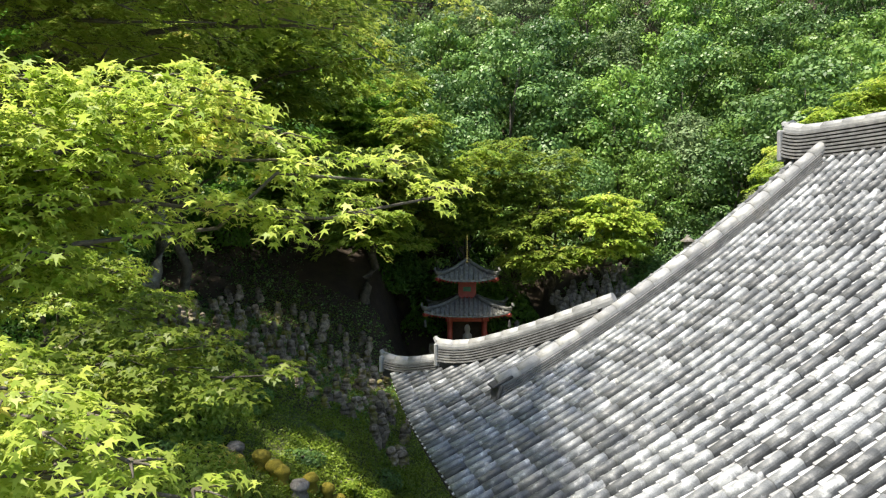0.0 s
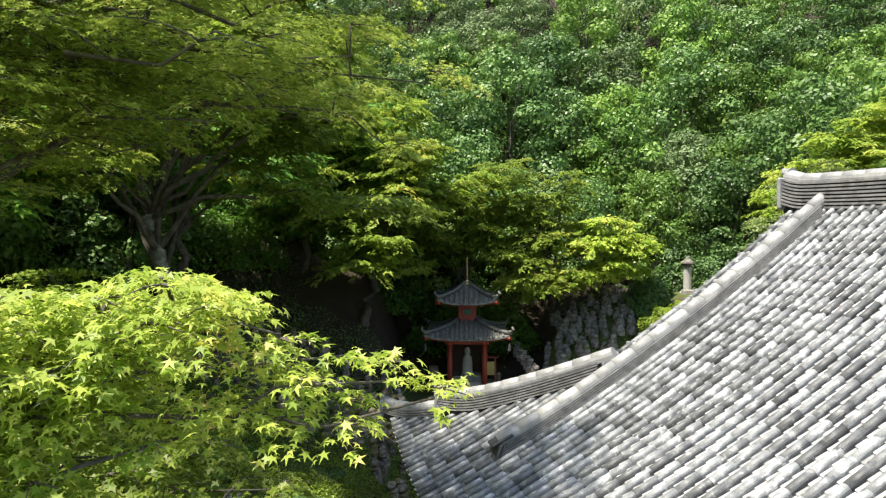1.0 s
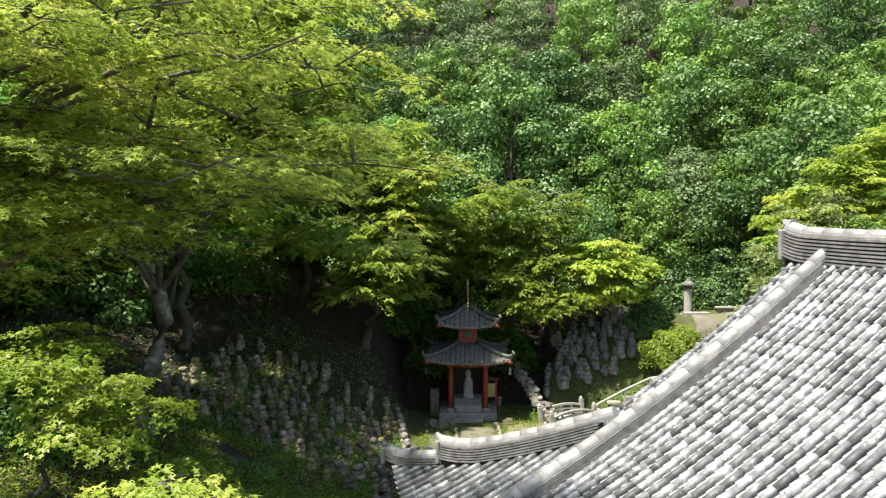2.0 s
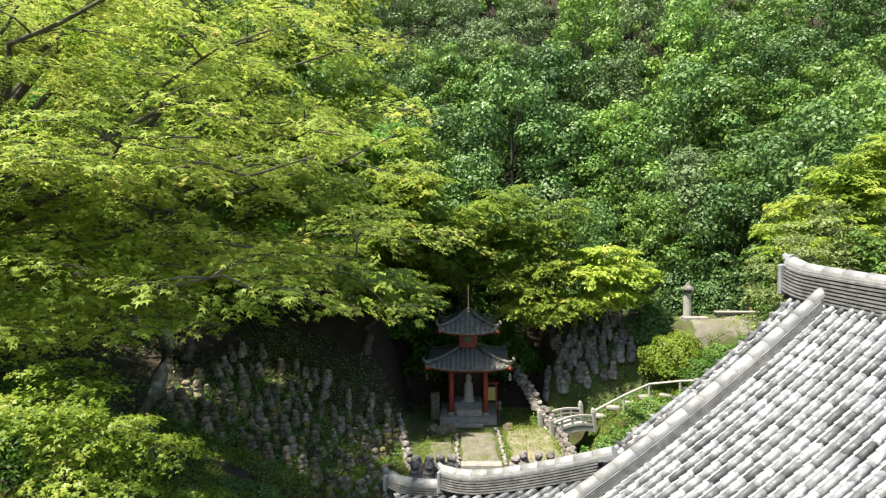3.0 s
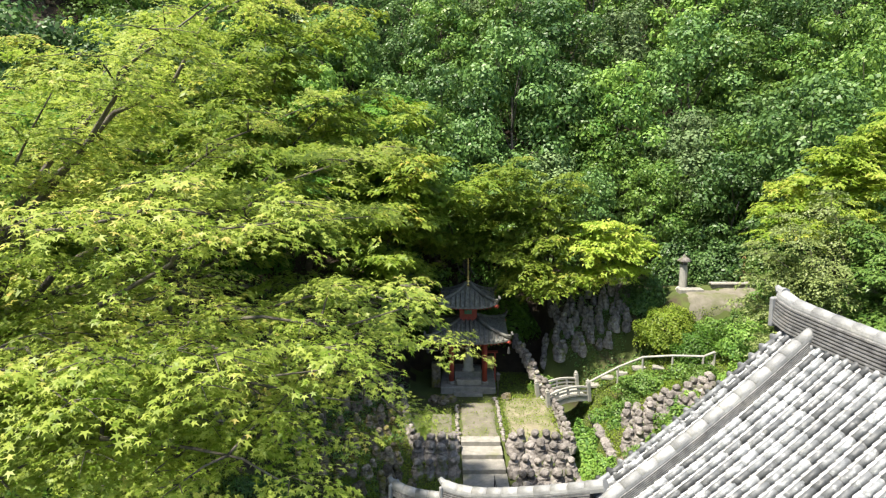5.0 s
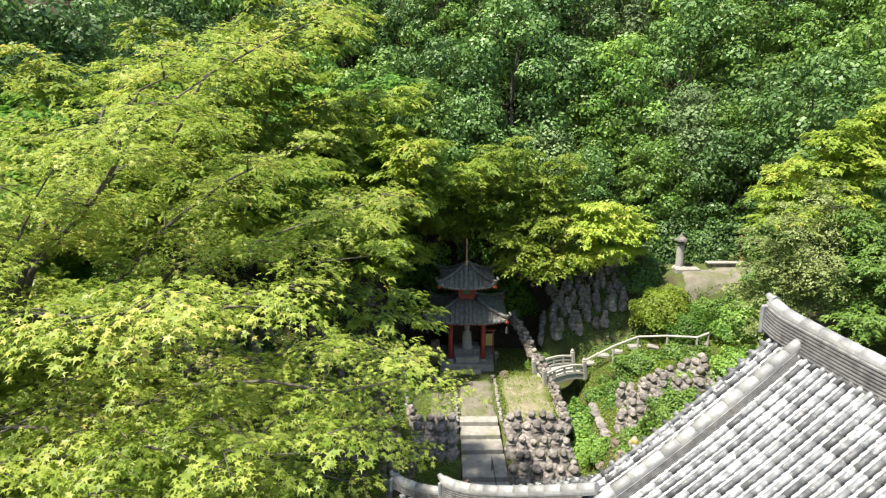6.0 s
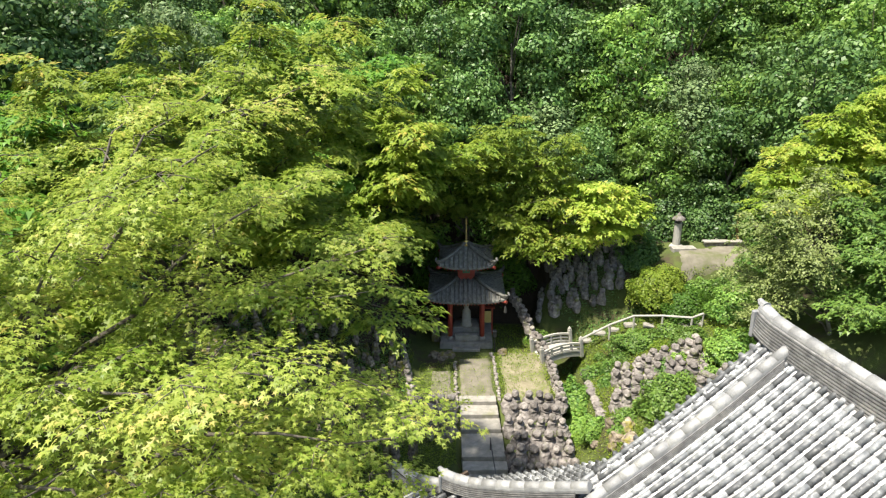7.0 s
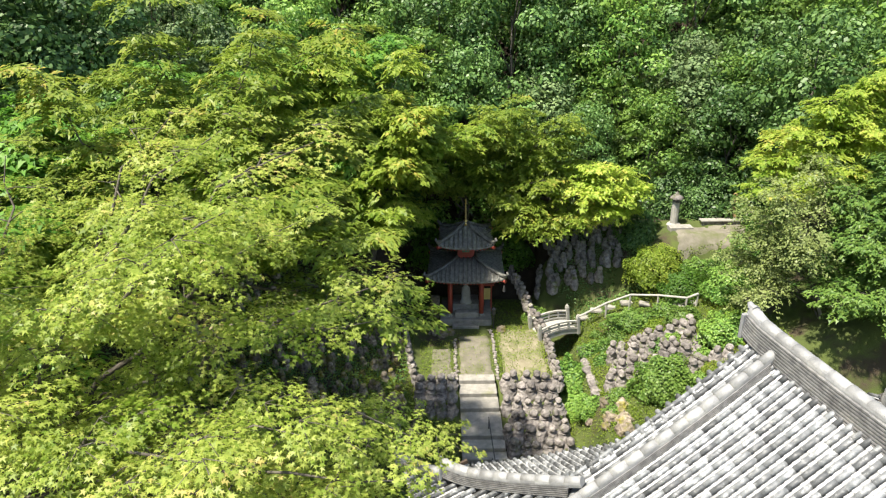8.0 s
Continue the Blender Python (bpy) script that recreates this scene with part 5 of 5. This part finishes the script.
bank_rail()


def stone_lantern(x, y, z):
    L = empty("stone_lantern", pose(x, y, z))
    tagged(L, "tall pale stone lantern with a dark cap", "lantern")
    for nm, pr, mt in (("base", [(0.36, -0.2), (0.36, 0.16), (0.26, 0.24)], M_WHITE), ("shaft", [(0.19, 0.2), (0.18, 1.25), (0.22, 1.3)], M_WHITE), ("firebox", [(0.17, 1.28), (0.17, 1.5)], M_STONE), ("cap", [(0.34, 1.48), (0.32, 1.54), (0.12, 1.68), (0.06, 1.76), (0.02, 1.82)], M_STONE)):
        bm = bmesh.new()
        lathe(bm, pr, 6 if nm != "shaft" else 12, Matrix.Translation((0, 0, 0)))
        part(nm, bm, mt, L)


stone_lantern(11.25, 29.45, 4.25)


def lamp_post(x, y):
    L = empty("garden_lamp", pose(x, y, ground_z(x, y)))
    tagged(L, "small dark garden lamp on a post", "lamp")
    bm = bmesh.new()
    lathe(bm, [(0.03, -0.2), (0.03, 0.85)], 8)
    part("post", bm, M_IRON, L)
    bm = bmesh.new()
    lathe(bm, [(0.09, 0.82), (0.1, 1.08), (0.14, 1.1), (0.02, 1.2)], 6)
    part("head", bm, M_DARKTILE, L)


lamp_post(8.75, 28.0)
lamp_post(2.35, 27.1)

bush("shrub", *on(11.7, 26.9), 0.8, 0.6, 0.8, 3000, 0.08, M_LEAF_FOR2, "low green shrub below the landing", 68)
bush("shrub", *on(13.0, 26.8), 0.9, 0.6, 0.8, 3000, 0.08, M_LEAF_FOR2, "low green shrub below the landing", 69)


def landing_figure():
    F = empty("landing_wall", pose(13.9, 29.1, 4.35))
    tagged(F, "low grey stone wall behind the landing", "wall")
    bm = bmesh.new()
    for k in range(3):
        box(bm, -0.95 + k * 0.98, 0, 0.12, 0.95, 0.3, 0.44, Matrix.Rotation(0.02 * (k - 1), 4, "Z"), 0.03)
    part("wall_blocks", bm, M_STONE, F)
    bm = bmesh.new()
    box(bm, 0.03, -0.02, 0.38, 3.1, 0.38, 0.08, None, 0.02)
    part("coping", bm, M_STONE2, F)
    bm = bmesh.new()
    lathe(bm, [(0.3, -0.3), (0.3, 0.3), (0.2, 0.36), (0.22, 0.5), (0.17, 0.9), (0.08, 1.0), (0.12, 1.12), (0.1, 1.24), (0.02, 1.3)], 10)
    ob = part("bronze_statue", bm, M_BRONZE, smooth=True)
    ob.matrix_basis = pose(14.2, 29.7, 4.6)
    tagged(ob, "brownish bronze figure on a round pedestal", "statue")


landing_figure()
patch("upper_path", 10.9, 14.4, 27.3, 28.9, 0.06, M_PATH, "grey paved landing above the bank", "path")


def stepping_stones():
    rng = random.Random(19)
    for x, y in ((6.7, 27.35), (7.3, 27.4), (7.9, 27.25), (8.6, 27.1), (9.3, 26.6), (9.9, 26.0), (10.5, 25.75), (11.0, 25.6), (11.4, 25.9), (11.7, 26.4)):
        bm = bmesh.new()
        box(bm, 0, 0, 0.02, rng.uniform(0.45, 0.6), rng.uniform(0.32, 0.42), 0.16, None, 0.04)
        for v in bm.verts:
            v.co += noise.noise_vector(v.co * 4 + Vector((x, y, 0))) * 0.05
        ob = part("stepping_stone", bm, M_STONE2)
        ob.matrix_basis = pose(x, y, ground_z(x, y) + 0.06, rng.uniform(-4, 4), rng.uniform(-4, 4), rng.uniform(-30, 30))
        tagged(ob, "flat pale stone of the path behind the rail", "stepping stone", "stones of the bank path")
    S = slab("stone_slab", 10.8, 11.9, 28.55, 29.05, 4.3, 4.55, M_STONE2, "pale stone slab before the lantern", "stone slab")
    return S


stepping_stones()


def stone_kerbs():
    rng = random.Random(77)
    bm = bmesh.new()
    for x, y0, y1 in ((2.22, 22.8, 27.0), (0.48, 22.8, 26.2)):
        y = y0
        while y < y1:
            s = rng.uniform(0.12, 0.2)
            me = bmesh.ops.create_icosphere(bm, subdivisions=1, radius=0.5, matrix=pose(x + rng.uniform(-0.04, 0.04), y, 0.07, 0, 0, rng.uniform(0, 90)) @ Matrix.Diagonal((0.16, s * 1.3, 0.14, 1)))
            y += s * 1.2
    tagged(part("kerb_stones", bm, M_STONE), "rows of small edging stones along the path", "edging", kind="stuff")


stone_kerbs()


def ground_cover(name, regions, mat, label, seed, size):
    """Low leafy plants and grass over stretches of ground (x0, x1, y0, y1, count)."""
    rng = np.random.default_rng(seed)
    P = []
    for x0, x1, y0, y1, n in regions:
        x, y = rng.uniform(x0, x1, n), rng.uniform(y0, y1, n)
        keep = np.array([noise.noise((a * 0.9, b * 0.9, seed)) > -0.45 for a, b in zip(x, y)])
        x, y = x[keep], y[keep]
        z = np.array([ground_z(a, b) for a, b in zip(x, y)]) + rng.uniform(0, 0.14, len(x))
        P.append(np.stack([x, y, z], 1))
    P = np.concatenate(P)
    n = len(P)
    N = rng.normal(0, 0.6, (n, 3)) + np.array([0, 0, 0.8])
    ob = new(name, leaf_mesh(name, P, N, rng.normal(0, 1, (n, 3)) + np.array([0, 0, 0.5]), size * rng.uniform(0.6, 1.4, n), LEAF_TRI, mat))
    tagged(ob, label, "grass", kind="stuff")


ground_cover("grass", [(-9, -0.6, 8.5, 18.6, 60000), (-3.5, 1.2, 9.5, 18.6, 30000), (-3.2, 0.4, 18.2, 22.4, 12000), (6.2, 12.8, 18.5, 27.5, 42000), (5.0, 6.4, 18.5, 27, 5000), (2.2, 4.5, 26.2, 30, 2500), (-1.1, 0.45, 22.7, 26, 1500), (2.3, 2.6, 22.7, 27, 500), (4.3, 4.7, 22.5, 27, 500), (2.3, 4.5, 22.7, 27.2, 2200), (0.5, 2.2, 22.8, 26.8, 500)], M_GRASS, "fresh green grass and low plants on the banks", 71, 0.05)
ground_cover("moss", [(-8.5, -1.4, 17.5, 27, 26000)], M_GRASS, "yellow-green moss and seedlings between the statues", 73, 0.05)
ground_cover("slope_plants", [(-9, -1.6, 18, 28, 12000), (5.6, 10, 27, 31, 4000), (-18, -6, 8, 30, 16000)], M_LEAF_FOR, "small dark plants growing between the statues", 72, 0.09)


def mossy_stones():
    rng = random.Random(12)
    for i in range(11):
        x, y = -4.1 + i * 0.26 + rng.uniform(-0.1, 0.1), 12.5 + rng.uniform(-0.4, 0.4)
        bm = bmesh.new()
        r = rng.uniform(0.14, 0.2)
        lathe(bm, [(r * 0.9, -0.2), (r, 0.1), (r * 0.75, 0.28), (r * 1.05, 0.36), (r * 1.1, 0.48), (r * 0.7, 0.6), (r * 0.15, 0.64)], 10)
        for v in bm.verts:
            v.co += noise.noise_vector(v.co * 5 + Vector((i, 0, 0))) * 0.04
        ob = part("mossy_stone", bm, M_MOSS if i % 5 else M_STONE, smooth=True)
        ob.matrix_basis = pose(x, y, ground_z(x, y)) @ Matrix.Diagonal((0.95, 0.95, 0.6, 1))
        tagged(ob, "rounded stone figure capped with yellow-green moss", "stone", "mossy stones")


mossy_stones()


def bank_weeds():
    rng = random.Random(31)
    for i in range(26):
        x, y = rng.uniform(6.3, 12.0), rng.uniform(19.5, 27.0)
        r = rng.uniform(0.22, 0.5)
        bush("weed_clump", *on(x, y), r * 1.2, r, r * rng.uniform(0.7, 1.2), int(1500 * r) + 300, 0.075, rng.choice((M_LEAF_FOR2, M_LEAF_FOR2, M_LEAF_FOR, M_LEAF_MID)), "leafy green weeds on the sunny bank", 200 + i)
    for i in range(18):
        x, y = rng.uniform(-6.5, -1.4), rng.uniform(10.0, 17.5)
        r = rng.uniform(0.2, 0.45)
        bush("weed_clump", *on(x, y), r * 1.3, r, r * rng.uniform(0.5, 0.9), int(1500 * r) + 300, 0.065, rng.choice((M_LEAF_FOR2, M_LEAF_FOR, M_LEAF_MID)), "leafy green weeds on the grassy slope", 240 + i)


bank_weeds()


def rock(x, y, r, seed, mat, label, flat=0.7):
    bm = bmesh.new()
    bmesh.ops.create_icosphere(bm, subdivisions=3, radius=r)
    for v in bm.verts:
        n = v.co.normalized()
        v.co *= 1 + 0.35 * noise.noise(n * 1.7 + Vector((seed, 0, 0))) + 0.12 * noise.noise(n * 5 + Vector((0, seed, 0)))
        v.co.z *= flat
    ob = part("rock", bm, mat)
    ob.matrix_basis = pose(x, y, ground_z(x, y) + 0.1 * r)
    return tagged(ob, label, "rock", "rocks by the brook")


def rocks():
    rng = random.Random(41)
    for i in range(9):
        rock(5.5 + rng.uniform(0, 1.4), 19.3 + rng.uniform(0, 2.2), rng.uniform(0.16, 0.36), i, M_STONE_MOSSY_SHADE, "dark wet rock at the edge of the brook", 0.9)
    for i in range(13):
        y = 25.6 - i * 0.3
        rock(bank_edge(y) + 0.05 + 0.05 * (25.6 - y), y, rng.uniform(0.16, 0.26), 20 + i, M_STONE, "grey stone edging the brook")
    for i, (x, y) in enumerate(((-0.1, 26.6), (0.25, 26.75), (-0.45, 26.8), (2.7, 26.9))):
        rock(x, y, 0.26, 50 + i, M_STONE_MOSSY_SHADE, "dark stone in front of the pagoda", 1.0)


rocks()


def dead_branch():
    ob = empty("dead_branch", pose(-4.0, 3.0, 4.9))
    tagged(ob, "bare pale dead branch caught in the maple", "branch")
    o = Vector((-4.0, 3.0, 4.9))
    for a, b, r in (((-4.0, 3.0, 4.9), (-2.02, 3.0, 5.28), 0.014), ((-2.1, 3.0, 5.27), (-1.93, 3.0, 5.44), 0.006), ((-2.04, 3.0, 5.27), (-1.98, 3.02, 5.35), 0.005), ((-2.25, 3.0, 5.25), (-2.12, 2.98, 5.37), 0.005)):
        bm = bmesh.new()
        a, b = Vector(a) - o, Vector(b) - o
        tube(bm, [a, a.lerp(b, 0.5) + Vector((0, 0, -0.012)), b], [r, r * 0.8, r * 0.5], 5)
        part("twig", bm, M_WHITE, ob)


dead_branch()
